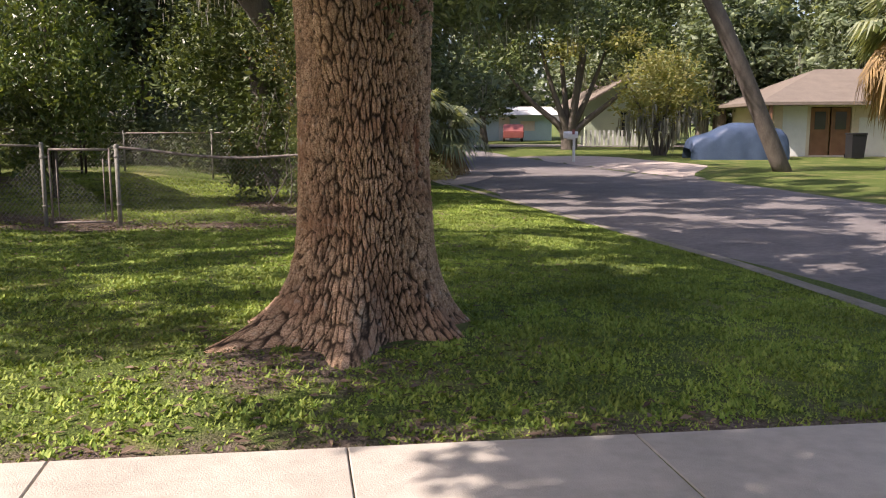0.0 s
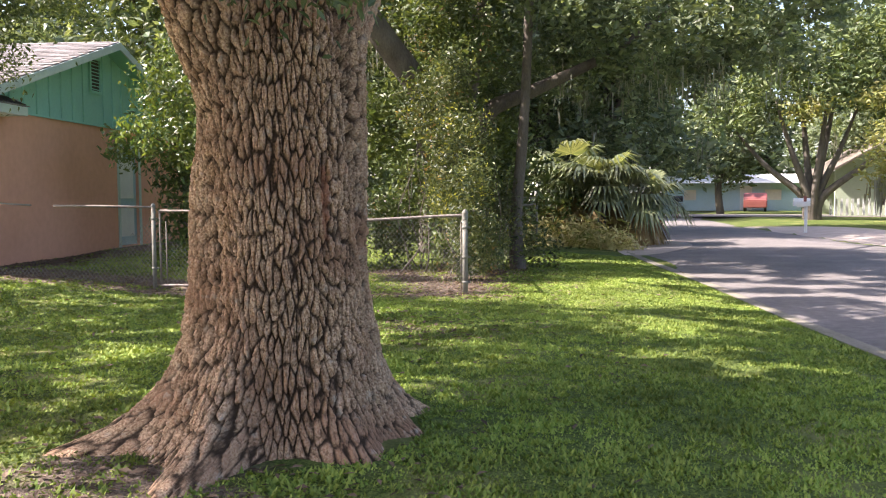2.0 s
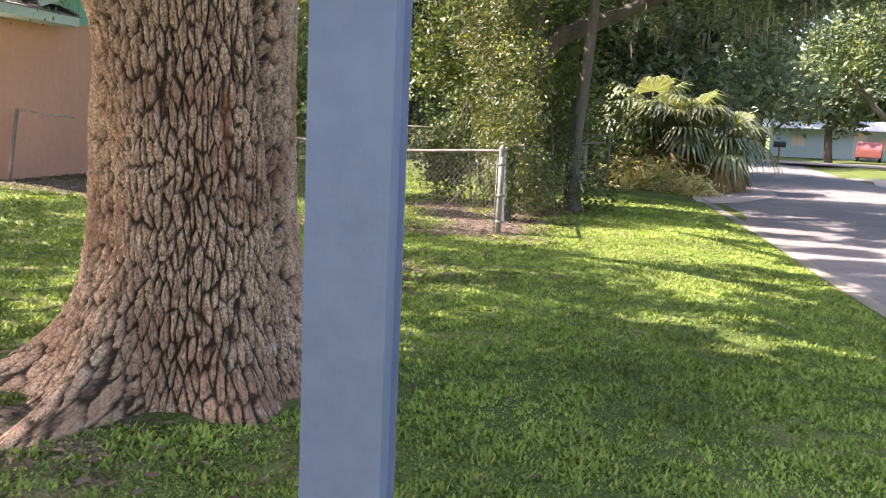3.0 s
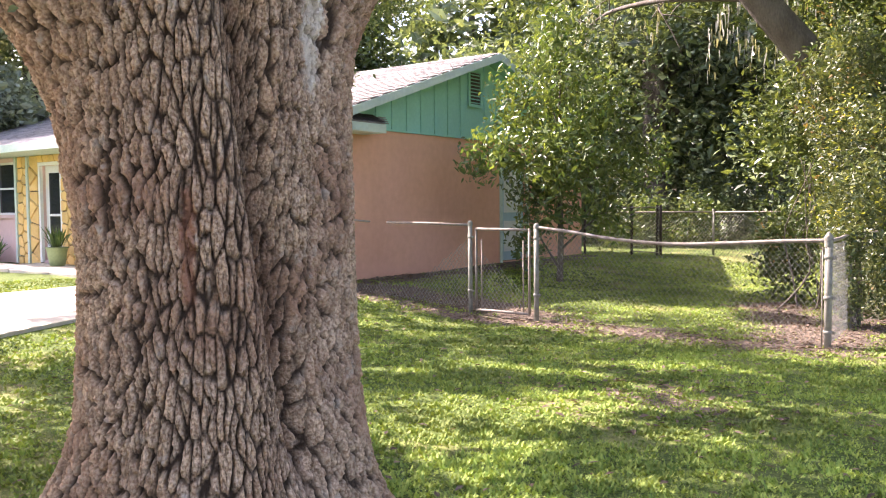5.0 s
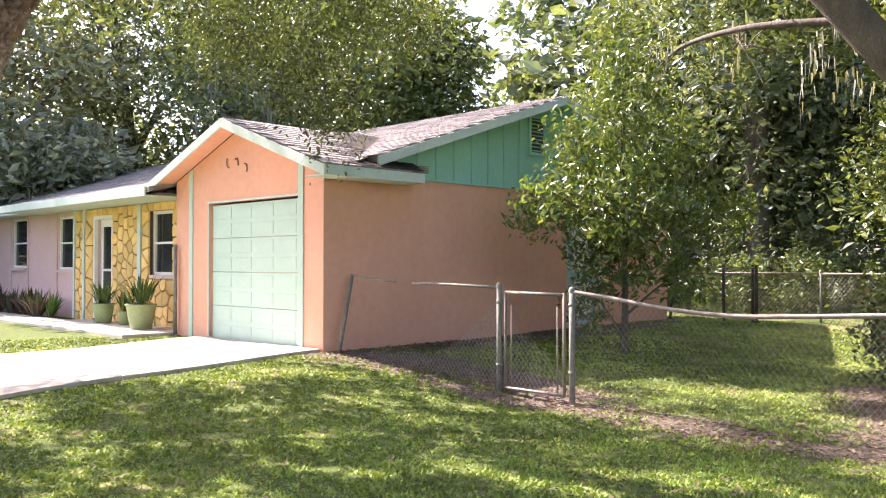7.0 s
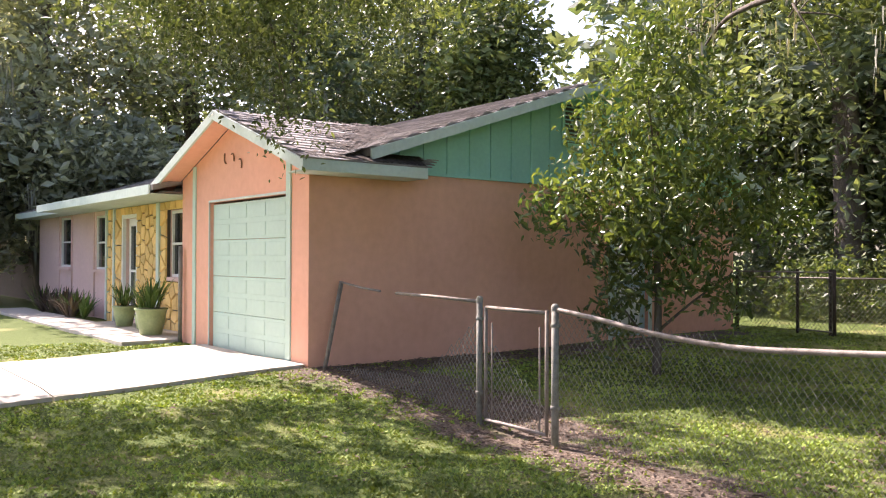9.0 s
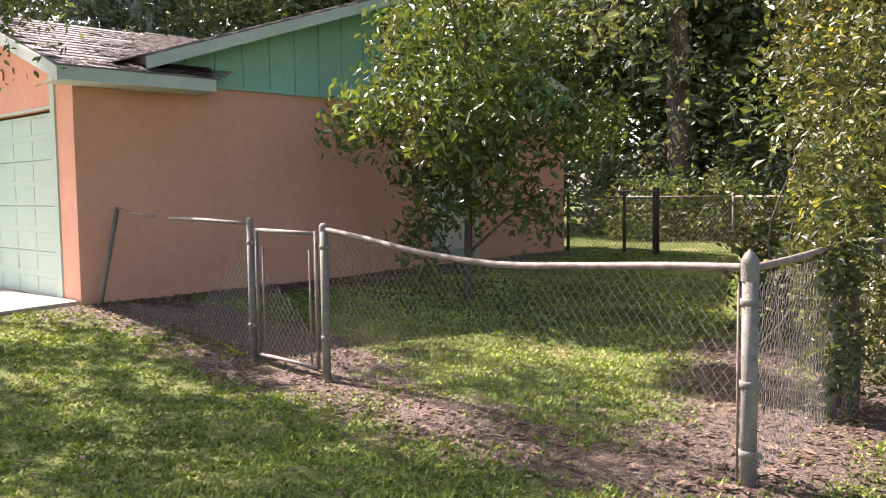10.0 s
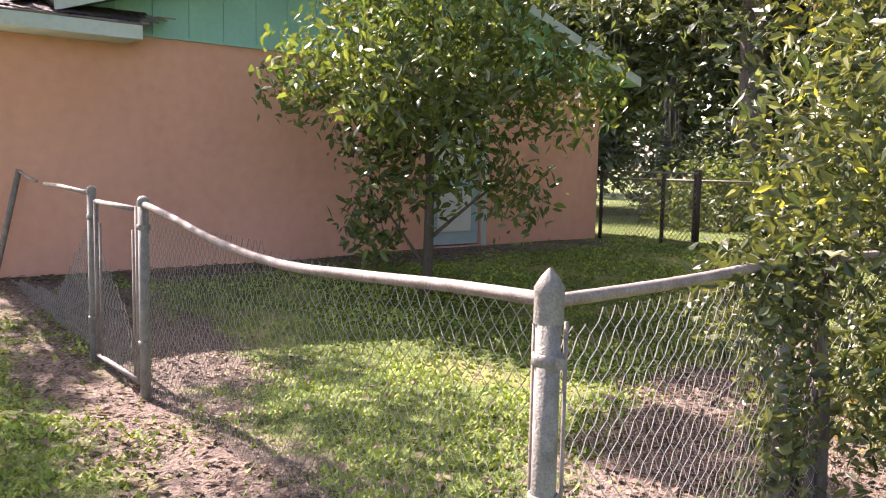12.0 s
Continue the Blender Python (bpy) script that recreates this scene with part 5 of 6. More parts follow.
for e in ((2.0, 15.2, 7.0), (1.6, 22.4, 6.6), (0.2, 26.5, 7.2), (3.4, 24.6, 7.0)):
    limb(lean_tree, [(-2.2, 17.5, 5.6), (0.5 * e[0] - 1.0, 0.5 * e[1] + 8.8, 6.6), e], [0.11, 0.08, 0.03])
moss(lean_tree, [(-6.6, 16.0, 4.9, 1.3, 0.6, 0.35), (-4.6, 17.6, 4.7, 1.2, 1.0, 0.6)], 300, 0.2, 0.035)
moss(lean_tree, [(0.6, 18.4, 3.9, 1.9, 0.8, 0.4), (1.8, 20.2, 4.0, 1.9, 1.0, 0.4)], 270, 0.25, 0.035)

# slim tree at the fence's end
slim = thing("slim_tree", "slim grey-barked tree with vines at its foot", "tree", (-1.25, 16.85, 0.1))
limb(slim, [(-1.42, 16.65, 0.0), (-1.47, 16.65, 1.0), (-1.32, 16.7, 3.0), (-1.2, 16.7, 6.0)], [0.17, 0.115, 0.09, 0.07], name="trunk", sides=12)
foliage(slim, "crown", [(-1.0, 16.9, 6.2, 1.5, 1.4, 1.2)], 130, 12, 0.17, L_oak, 0.25, 0.3)
foliage(slim, "foot_vines", [(-1.2, 16.8, 0.5, 0.5, 0.45, 0.45)], 60, 10, 0.10, L_vine, 0.12, 0.3)


# fan palms beside the street
def fan(center, radius, blades, tilt, az, sagging):
    """One fan leaf: folded blades round a stalk's end."""
    out = []
    fw = Vector((math.cos(az) * math.cos(tilt), math.sin(az) * math.cos(tilt), math.sin(tilt)))
    sd = fw.cross(Vector((0, 0, 1))).normalized()
    up = sd.cross(fw).normalized()
    for k in range(blades):
        a = radians(-115 + 230 * k / (blades - 1))
        d = (fw * math.cos(a) + sd * math.sin(a)).normalized()
        L = radius * (0.75 + 0.25 * math.cos(a)) * random.uniform(0.85, 1.1)
        w = d.cross(up).normalized() * radius * 0.045
        c = Vector(center)
        m = c + d * L * 0.6 + up * 0.05 * radius
        t = c + d * L - Vector((0, 0, sagging * L * random.uniform(0.6, 1.4)))
        out.append([c, m + w, t, m - w])
    return out


def fan_palm(name, label, base, height, leaves, radius, dead, trunk_r=0.18, trunk_top=None):
    ob = thing(name, label, "palm", base)
    top = trunk_top or (0, 0, height)
    bar("trunk", [(0, 0, -0.1), (top[0] * 0.45, top[1] * 0.45, height * 0.5), top], [trunk_r * 1.15, trunk_r, trunk_r * 0.9], M_bark2, ob, 12, 12)
    for nm, num, m in (("fronds", leaves, L_palm), ("dead_fronds", dead, L_dead)):
        quads = []
        stalks = []
        for k in range(num):
            az = random.uniform(0, 2 * math.pi)
            tl = random.uniform(-0.2, 1.1) if nm == "fronds" else random.uniform(-1.35, -0.5)
            Ls = radius * random.uniform(0.5, 0.95)
            o = Vector(top) - Vector((0, 0, random.uniform(0, 0.5 if nm == "dead_fronds" else 0.15)))
            e = o + Vector((math.cos(az) * math.cos(tl), math.sin(az) * math.cos(tl), math.sin(tl))) * Ls
            quads += fan(e, radius, 22, tl - 0.45, az, 0.35 if nm == "fronds" else 0.55)
            stalks.append(tube_np(np.array([o, (o + e) / 2 + Vector((0, 0, 0.05)), e]), np.array([0.02, 0.015, 0.01]), 4))
        if not num:
            continue
        qv = np.array([[tuple(p) for p in q] for q in quads]).reshape(-1, 3)
        sv, sf = join_np(stalks)
        V2, F2 = join_np([(qv, np.arange(len(qv)).reshape(-1, 4)), (sv, sf)])
        mesh_np(nm, V2, F2, m, ob)
    return ob


random.seed(5)
fan_palm("fan_palm", "low fan palm with brown dead fronds round its stem", (-0.9, 24.9, 0.1), 1.55, 26, 0.95, 16)
fan_palm("fan_palm", "low fan palm beside the street", (0.05, 25.3, 0.1), 1.2, 22, 0.95, 12)
fan_palm("fan_palm", "fan palm behind the thicket", (-1.9, 25.6, 0.1), 1.9, 22, 1.0, 12)
fan_palm("fan_palm", "palm with a skirt of dead tan fronds", (14.1, 26.2, 0.1), 4.4, 24, 1.2, 40, 0.2)
leaning = fan_palm("leaning_palm", "tall palm with a leaning grey trunk", (10.5, 25.6, 0.05), 9.8, 20, 1.0, 6, 0.23, (-5.7, -1.3, 9.8))

pile = thing("brush_pile", "pile of cut yellowing brush on the lawn", "brush pile", (-1.55, 23.6, 0.1))
tagged(foliage(pile, "cut_leaves", [(-1.6, 23.6, 0.4, 1.0, 0.7, 0.55), (-0.6, 23.4, 0.25, 1.0, 0.6, 0.35)], 190, 12, 0.2, L_cut, 0.16, 0.1, 0.25), kind="stuff")
tagged(foliage(pile, "cut_brush", [(-1.2, 23.5, 0.45, 1.2, 0.7, 0.5)], 40, 10, 0.3, L_yel, 0.16, 0.1, 0.15), kind="stuff")


def wood_tree(x, y, h, r, material=L_far, leaf=0.32, dens=1.0, bark=True, name="tree", label="tall dark broad-leaved tree at the edge of the wood", low=0.28, mossy=0):
    """A tree of the surrounding wood: trunk, limbs, an uneven crown."""
    z0 = gnd(x, y)
    ob = thing(name, label, "tree", (x, y, z0), group="trees round the yard")
    blobs = []
    k = 7
    for q in range(k):
        a = 2.4 * q + rng.random()
        f = q / (k - 1)
        zz = h * (low + 0.14 + (0.92 - low - 0.14) * f)
        rr = r * (0.75 if q % 2 else 0.35) * (1 - 0.45 * f)
        blobs.append((x + math.cos(a) * rr, y + math.sin(a) * rr, z0 + zz, r * rng.uniform(0.5, 0.75), r * rng.uniform(0.5, 0.75), h * rng.uniform(0.10, 0.16)))
    limb(ob, [(x, y, z0 - 0.1), (x + rng.normal() * 0.2, y + rng.normal() * 0.2, z0 + h * 0.35), (x + rng.normal() * 0.5, y + rng.normal() * 0.5, z0 + h * 0.85)], [0.035 * h, 0.026 * h, 0.006 * h], name="trunk", sides=10)
    for b in blobs[:5]:
        limb(ob, [(x, y, z0 + h * 0.3), ((x + b[0]) / 2, (y + b[1]) / 2, (z0 + h * 0.3 + b[2]) / 2 + 0.3), b[:3]], [0.013 * h, 0.009 * h, 0.003 * h], sides=6, n=8)
    foliage(ob, "crown", blobs, int(480 * dens), 14, leaf, material, 0.42, 0.35, 0.45, 0.3, 0.2)
    foliage(ob, "inner_foliage", blobs, int(240 * dens), 9, leaf * 1.7, material, 0.5, 0.0, 0.5)
    if mossy:
        moss(ob, blobs[:3], mossy, 0.8, 0.05)
    return ob


WOOD = [  # behind and beside the house
    (-27, 8.5, 12, 4.2), (-31, 13, 14, 4.6), (-25.5, 15.5, 12.5, 4.0), (-22.5, 21.0, 9.8, 2.2), (-27.5, 21, 12.0, 4.0), (-19.0, 24.8, 6.4, 2.8), (-15.5, 26.0, 11.5, 3.8), (-12.0, 25.0, 12.5, 3.8),
    (-9.4, 27.6, 11.5, 3.6), (-6.4, 28.6, 11, 3.2), (-3.4, 31.0, 11, 3.4), (-10.5, 31, 14, 4.4), (-5.5, 32, 14, 4.4), (-16, 32, 14, 4.4), (-1.5, 34, 12, 4.0), (-36, 5, 13, 4.6), (-34, 20, 14, 5), (-31, 0, 12, 4.4), (-24.5, 3.5, 5.5, 2.6), (-27, 6.0, 6, 2.8), (-25, 10.2, 5.0, 2.2),
    (-4.2, 20.2, 8.5, 2.4)]
for k, (x, y, h, r) in enumerate(WOOD):
    near = k == len(WOOD) - 1
    wood_tree(x, y, h, r, L_pale if x < -23 and y < 12 else L_far if k % 3 and not near else L_oak, 0.12 if near else 0.21, 4.0 if near else 2.1, mossy=360 if k % 2 == 0 else 0, low=0.12 if y > 20 else 0.2)
FARW = [(-8, 48, 15, 5.5), (-2, 74, 15, 6), (6, 82, 16, 6.5), (14, 76, 16, 6), (-9, 66, 15, 6), (20, 66, 15, 6), (27, 58, 16, 6), (-14, 56, 15, 6), (24, 47, 13, 5), (30, 44, 14, 5), (17.5, 54, 13, 4.6), (-22, 42, 15, 6), (-30, 34, 15, 6), (34, 34, 14, 5.5), (38, 22, 14, 5.5)]
for x, y, h, r in FARW:
    wood_tree(x, y, h, r, L_far, 0.6, 0.6, label="distant tall dark leafy tree", low=0.1)

# low bushes at the back of the yard
for x, y, r, m in ((-11.8, 23.2, 1.0, L_mid), (-10.3, 23.9, 0.9, L_mid), (-3.4, 20.8, 1.0, L_mid), (-7.0, 24.2, 1.1, L_far), (-4.6, 24.0, 1.2, L_far)):
    b = thing("bush", "low leafy bush at the back fence", "bush", (x, y, gnd(x, y)), group="bushes at the back")
    foliage(b, "leaf_mass", [(x, y, 0.9, r, r, 0.75), (x + 0.4, y, 1.5, r * 0.7, r * 0.7, 0.5)], 130, 12, 0.16, m, 0.18, 0.3)

for x, y, h in ((-9.0, 25.6, 2.6), (-6.6, 25.9, 2.9), (-4.4, 25.2, 2.4), (-11.4, 25.2, 2.8), (-2.6, 24.6, 2.2), (-13.6, 24.6, 2.6)):
    b = thing("bush", "tall leafy bush at the edge of the wood", "bush", (x, y, gnd(x, y)), group="bushes at the back")
    foliage(b, "leaf_mass", [(x, y, 0.45 * h, 1.3, 1.1, 0.42 * h), (x + 0.7, y + 0.3, 0.75 * h, 0.9, 0.8, 0.3 * h), (x - 0.8, y, 0.6 * h, 0.8, 0.8, 0.35 * h)], 330, 12, 0.17, L_far if h > 2.5 else L_mid, 0.2, 0.2)

# across the street
oak2 = thing("spreading_oak", "many-stemmed spreading oak across the street", "tree", (7.0, 47.0, 0.14))
for k, (dx, dy, h) in enumerate(((-3.6, 0.5, 4.6), (-1.8, -0.5, 6.0), (-0.6, 0.6, 7.0), (0.6, -0.6, 6.6), (2.0, 0.4, 5.6), (4.2, 0.0, 4.8), (1.2, 0.9, 7.2))):
    limb(oak2, [(7.0 + 0.05 * dx, 47.0, 0.0), (7.0 + 0.12 * dx, 47.0 + 0.2 * dy, 1.3), (7.0 + 0.6 * dx, 47 + 0.6 * dy, h * 0.62), (7.0 + dx, 47 + dy, h)], [0.27, 0.20, 0.13, 0.05])
foliage(oak2, "crown", [(3.4, 47, 5.6, 2.0, 2.0, 1.1), (5.4, 46.4, 7.0, 2.2, 2.0, 1.2), (7.2, 47, 8.0, 2.6, 2.4, 1.3), (9.4, 47, 6.9, 2.3, 2.2, 1.2), (11.4, 47, 5.8, 1.8, 2.0, 1.1), (7.2, 45.6, 6.2, 2.0, 1.4, 0.8), (9.8, 47.5, 9.6, 2.4, 2.0, 1.3), (12.6, 48.0, 9.0, 2.3, 2.0, 1.4), (14.6, 48.5, 7.4, 1.8, 1.8, 1.2), (4.8, 47.5, 9.2, 2.0, 2.0, 1.2)], 1000, 13, 0.33, L_oak, 0.4, 0.3)
# yellow leaf colour paints sunlight onto a few sprays
foliage(oak2, "sunlit_spray", [(6.5, 45.2, 5.5, 1.3, 0.9, 0.5), (9.5, 45.0, 5.9, 1.2, 0.8, 0.4)], 70, 12, 0.28, L_yel, 0.3, 0.2, label="sprays coloured yellowish as if sunlit")
yel = thing("pale_tree", "rounded tree with pale yellow-green foliage", "tree", (9.9, 38.6, 0.14))
for dx in (-0.9, -0.3, 0.3, 0.9):
    limb(yel, [(9.9 + dx * 0.2, 38.6, 0.0), (9.9 + dx * 0.7, 38.6, 1.4), (9.9 + dx * 1.5, 38.6, 3.2)], [0.12, 0.09, 0.04])
foliage(yel, "crown", [(9.7, 38.6, 3.4, 1.9, 1.7, 1.3), (9.0, 38.4, 2.5, 1.2, 1.2, 0.9), (10.8, 38.6, 2.6, 1.4, 1.3, 1.0), (10.0, 38.6, 4.3, 1.2, 1.2, 0.7)], 330, 13, 0.22, L_yel, 0.28, 0.35)
moss(yel, [(9.9, 38.4, 2.2, 1.9, 1.4, 0.7)], 500, 0.9, 0.07)
for x, y, h, r in ((17, 48, 10, 3.6), (21, 43.5, 9, 3.4), (14.5, 44.5, 8.5, 3.0), (3.0, 52.5 + 8, 8, 2.4), (12.5, 56, 11, 4.2), (23.5, 33, 10, 3.8), (17.0, 23.5, 9.5, 3.0)):
    wood_tree(x, y, h, r, L_far, 0.3, 1.1, low=0.25, label="leafy tree across the street", mossy=150)
# unseen trees added behind the camera and beyond the street to dapple the asphalt
for x, y, h, r in ((-1.5, -7, 10, 4.0), (4.8, -9, 10, 4.2), (-6, -8, 10, 4.0)):
    wood_tree(x, y, h, r, L_oak, 0.2, 1.2, low=0.42, label="unseen added oak shading the lawn and street")

# ---------------------------------------------------------------- front of the house
def pot_plant(x, y, r, h, leaf_n, leaf_h, label):
    wx, wy = hw(x, y)
    ob = thing("potted_plant", label, "potted plant", (wx, wy, 0.425), HA)
    v, f = tube_np([(0, 0, 0), (0, 0, 0.002), (0, 0, h * 0.5), (0, 0, h * 0.93), (0, 0, h * 0.94), (0, 0, h), (0, 0, h), (0, 0, h * 0.9), (0, 0, h * 0.88)],
                   [0.01, r * 0.68, r * 0.86, r * 0.97, r * 1.05, r * 1.06, r * 0.95, r * 0.9, 0.01], 20)
    mesh_np("pot", v, f, M_pot, ob, "pale green glazed pot", True)
    quads = []
    for k in range(leaf_n):
        a, t = random.uniform(0, 2 * math.pi), random.uniform(0.05, 0.75)
        L = leaf_h * random.uniform(0.6, 1.1)
        d = Vector((math.cos(a), math.sin(a), 0))
        s = Vector((-d.y, d.x, 0)) * 0.022
        o = Vector((0, 0, h * 0.9)) + d * r * random.uniform(0, 0.6)
        m = o + d * L * math.sin(t) * 0.5 + Vector((0, 0, L * 0.55))
        e = o + d * L * math.sin(t) * 1.1 + Vector((0, 0, L * math.cos(t) * 0.95))
        quads.append([o, m + s, e, m - s])
    q = np.array([[tuple(p) for p in u] for u in quads]).reshape(-1, 3)
    tagged(mesh_np("strap_leaves", q, np.arange(len(q)).reshape(-1, 4), L_plant, ob), kind="stuff")


random.seed(11)
pot_plant(-5.08, -0.15, 0.26, 0.44, 70, 0.62, "large green pot with a tall strap-leaved plant")
pot_plant(-6.25, 0.1, 0.14, 0.26, 45, 0.42, "small green pot with a low bushy plant")
pot_plant(-7.1, 0.05, 0.21, 0.38, 60, 0.5, "green pot with an arching strap-leaved plant")
bed = thing("flower_bed", "row of dark purple-leaved plants below the windows", "plants", (*hw(-12, 0.1), 0.38), HA)
for k in range(16):
    quads = []
    cx, cy = -1.6 + 0.25 * k, random.uniform(-0.25, 0.2)
    for j in range(26):
        a, t = random.uniform(0, 2 * math.pi), random.uniform(0.1, 1.0)
        L = random.uniform(0.35, 0.75)
        d = Vector((math.cos(a), math.sin(a), 0))
        s = Vector((-d.y, d.x, 0)) * 0.03
        o = Vector((cx, cy, 0)) + d * 0.04
        m = o + d * L * math.sin(t) * 0.5 + Vector((0, 0, L * 0.5))
        e = o + d * L * math.sin(t) + Vector((0, 0, L * math.cos(t)))
        quads.append([o, m + s, e, m - s])
    q = np.array([[tuple(p) for p in u] for u in quads]).reshape(-1, 3)
    mesh_np("plant", q, np.arange(len(q)).reshape(-1, 4), L_purple if k % 3 else L_plant, bed)

# dark board fence and shed roof past the house's far end
bf = thing("board_fence", "dark weathered board fence beyond the house", "fence", (*hw(-16.4, 1.2), 0.3), HA)
for k in range(70):
    one_box("board", (-0.16 * k - 0.15, -0.16 * k, 0.0, 0.025, 0.0, 1.75 + 0.03 * math.sin(k * 2.1)), M_fencewood, bf)
for x in (-0.1, -2.2, -4.0):
    one_box("fence_post", (x - 0.09, x, 0.03, 0.12, 0.0, 1.7), M_fencewood, bf)

# ---------------------------------------------------------------- across the street
nh = thing("neighbour_house", "cream bungalow with a low tan roof", "house", (14.3, 36.6, 0.12), -6)
bm = bmesh.new()
wall_cells(bm, 0, 13, 0, 2.5, 0, 0.2, [(1.5, 3.2, 0.1, 2.15), (5.0, 6.6, 0.9, 2.1)], "x")
part("front_wall", bm, M_cream, nh)
bm = bmesh.new()
box(bm, 0, 0.2, 0.2, 8, 0, 2.5)
box(bm, 12.8, 13, 0.2, 8, 0, 2.5)
box(bm, 0.2, 12.8, 7.8, 8, 0, 2.5)
part("rear_wall", bm, M_cream, nh)
bm = bmesh.new()
P = [(-0.9, -1.2, 2.35), (13.9, -1.2, 2.35), (13.9, 9.0, 2.35), (-0.9, 9.0, 2.35), (2.8, 3.9, 3.95), (10.2, 3.9, 3.95)]
vs = [bm.verts.new(p) for p in P]
vb = [bm.verts.new((p[0], p[1], 2.22)) for p in P[:4]]
for f in ((0, 1, 5, 4), (1, 2, 5), (2, 3, 4, 5), (3, 0, 4)):
    bm.faces.new([vs[i] for i in f])
for i in range(4):
    bm.faces.new((vs[i], vb[i], vb[(i + 1) % 4], vs[(i + 1) % 4]))
bm.faces.new(list(reversed(vb)))
bmesh.ops.recalc_face_normals(bm, faces=bm.faces)
part("roof", bm, M_tanroof, nh, "low tan hipped roof")
for x0, x1 in ((1.5, 2.35), (2.35, 3.2)):
    d = one_box("door_leaf", (x0 + 0.03, x1 - 0.03, 0.08, 0.13, 0.1, 2.12), M_brown, nh, "brown wooden door leaf")
    one_box("pane", (x0 + 0.2, x1 - 0.2, 0.06, 0.08, 1.2, 1.95), M_glass, d)
one_box("window", (5.0, 6.6, 0.08, 0.12, 0.9, 2.1), M_glass, nh)
one_box("pale_panel", (0.35, 1.35, -0.03, 0.0, 0.05, 2.2), M_white, nh)
one_box("pale_panel", (3.5, 4.8, -0.03, 0.0, 0.05, 1.7), M_white, nh)
for x in (-0.5, 4.9):
    one_box("porch_post", (x, x + 0.14, -1.05, -0.91, 0.0, 2.25), M_brown, nh)
binob = thing("wheelie_bin", "black wheeled rubbish bin by the porch", "bin", (16.9, 34.6, 0.13))
bm = bmesh.new()
prism(bm, [(-0.25, -0.28, 0.05), (0.25, -0.28, 0.05), (0.3, -0.34, 0.98), (-0.3, -0.34, 0.98)], (0, 0.6, 0))
part("body", bm, M_black, binob)
one_box("lid", (-0.32, 0.32, -0.37, 0.3, 0.985, 1.06), M_black, binob, bevel=0.02)
for s in (-0.27, 0.22):
    v, f = tube_np([(s, 0.27, 0.1), (s + 0.05, 0.27, 0.1)], [0.1, 0.1], 14)
    mesh_np("wheel", v, f, M_black, binob)
hedge = thing("hedge_bush", "clipped dark bush before the bungalow", "bush", (18.2, 32.0, 0.12))
foliage(hedge, "leaf_mass", [(18.4, 32.0, 0.6, 0.9, 0.7, 0.5), (19.6, 32.1, 0.7, 0.9, 0.7, 0.55)], 150, 12, 0.15, L_oak, 0.15, 0.5)


def covered_car():
    ob = thing("covered_car", "parked car under a blue-grey fabric cover", "car", (12.0, 34.6, 0.08), -4)
    n, m = 64, 40
    V = []
    for i in range(n + 1):
        u = i / n
        x = -1.95 + 3.9 * u
        prof = np.interp(u, [0, 0.02, 0.10, 0.24, 0.36, 0.48, 0.66, 0.80, 0.93, 0.98, 1], [0.5, 0.86, 1.02, 1.14, 1.42, 1.52, 1.52, 1.44, 1.26, 1.0, 0.5])
        for j in range(m + 1):
            w = j / m * 2 - 1
            a = w * math.pi / 2 * 1.0
            half = 0.88 * (1 - 0.12 * abs(2 * u - 1) ** 4)
            y = half * math.copysign(abs(math.sin(a)) ** 0.45, w)
            z = prof * abs(math.cos(a)) ** 0.28 if abs(w) < 0.999 else 0.0
            z = max(z, 0.03)
            wr = 0.018 * math.sin(9 * u * math.pi + 5 * w) + 0.014 * math.sin(31 * u + 11 * w * w) * (1 - z / 1.6)
            V.append((x + wr * 0.5, y * (1 + wr), max(0.02, z + wr)))
    i, j = np.meshgrid(np.arange(n), np.arange(m), indexing="ij")
    F = np.stack([i * (m + 1) + j, (i + 1) * (m + 1) + j, (i + 1) * (m + 1) + j + 1, i * (m + 1) + j + 1], -1).reshape(-1, 4)
    mesh_np("cover", V, F, M_tarp, ob, "wrinkled blue-grey car cover", True)
    for x in (-1.15, 1.15):
        for y in (-0.66, 0.66):
            v, f = tube_np([(x, y - 0.09, 0.24), (x, y - 0.08, 0.24), (x, y + 0.08, 0.24), (x, y + 0.09, 0.24)], [0.16, 0.24, 0.24, 0.16], 16)
            mesh_np("wheel", v, f, M_black, ob)


covered_car()
mb = thing("mailbox", "white mailbox on a white wooden post", "mailbox", (5.28, 33.8, 0.06))
one_box("post", (-0.05, 0.05, -0.05, 0.05, 0.0, 1.0), M_white, mb, bevel=0.008)
bm = bmesh.new()
pr = [(-0.14, 0), (0.14, 0)] + [(0.14 * math.cos(a), 0.14 + 0.13 * math.sin(a)) for a in np.linspace(0, math.pi, 9)]
prism(bm, [(-0.42, p[0], 0.95 + p[1]) for p in pr], (0.55, 0, 0))
part("box", bm, M_white, mb)
one_box("flag", (-0.1, 0.0, -0.16, -0.145, 1.1, 1.3), M_redcar, mb)
one_box("brace", (-0.3, 0.05, -0.04, 0.04, 0.9, 0.95), M_white, mb)

mb2 = thing("mailbox", "dark mailbox on a thin post by the cross street", "mailbox", (0.5, 50.0, 0.1))
one_box("post", (-0.05, 0.05, -0.05, 0.05, -0.1, 0.95), M_brown, mb2, bevel=0.008)
bm = bmesh.new()
prism(bm, [(-0.3, p[0] * 1.2, 0.92 + p[1] * 1.2) for p in pr], (0.6, 0, 0))
part("box", bm, M_black, mb2)

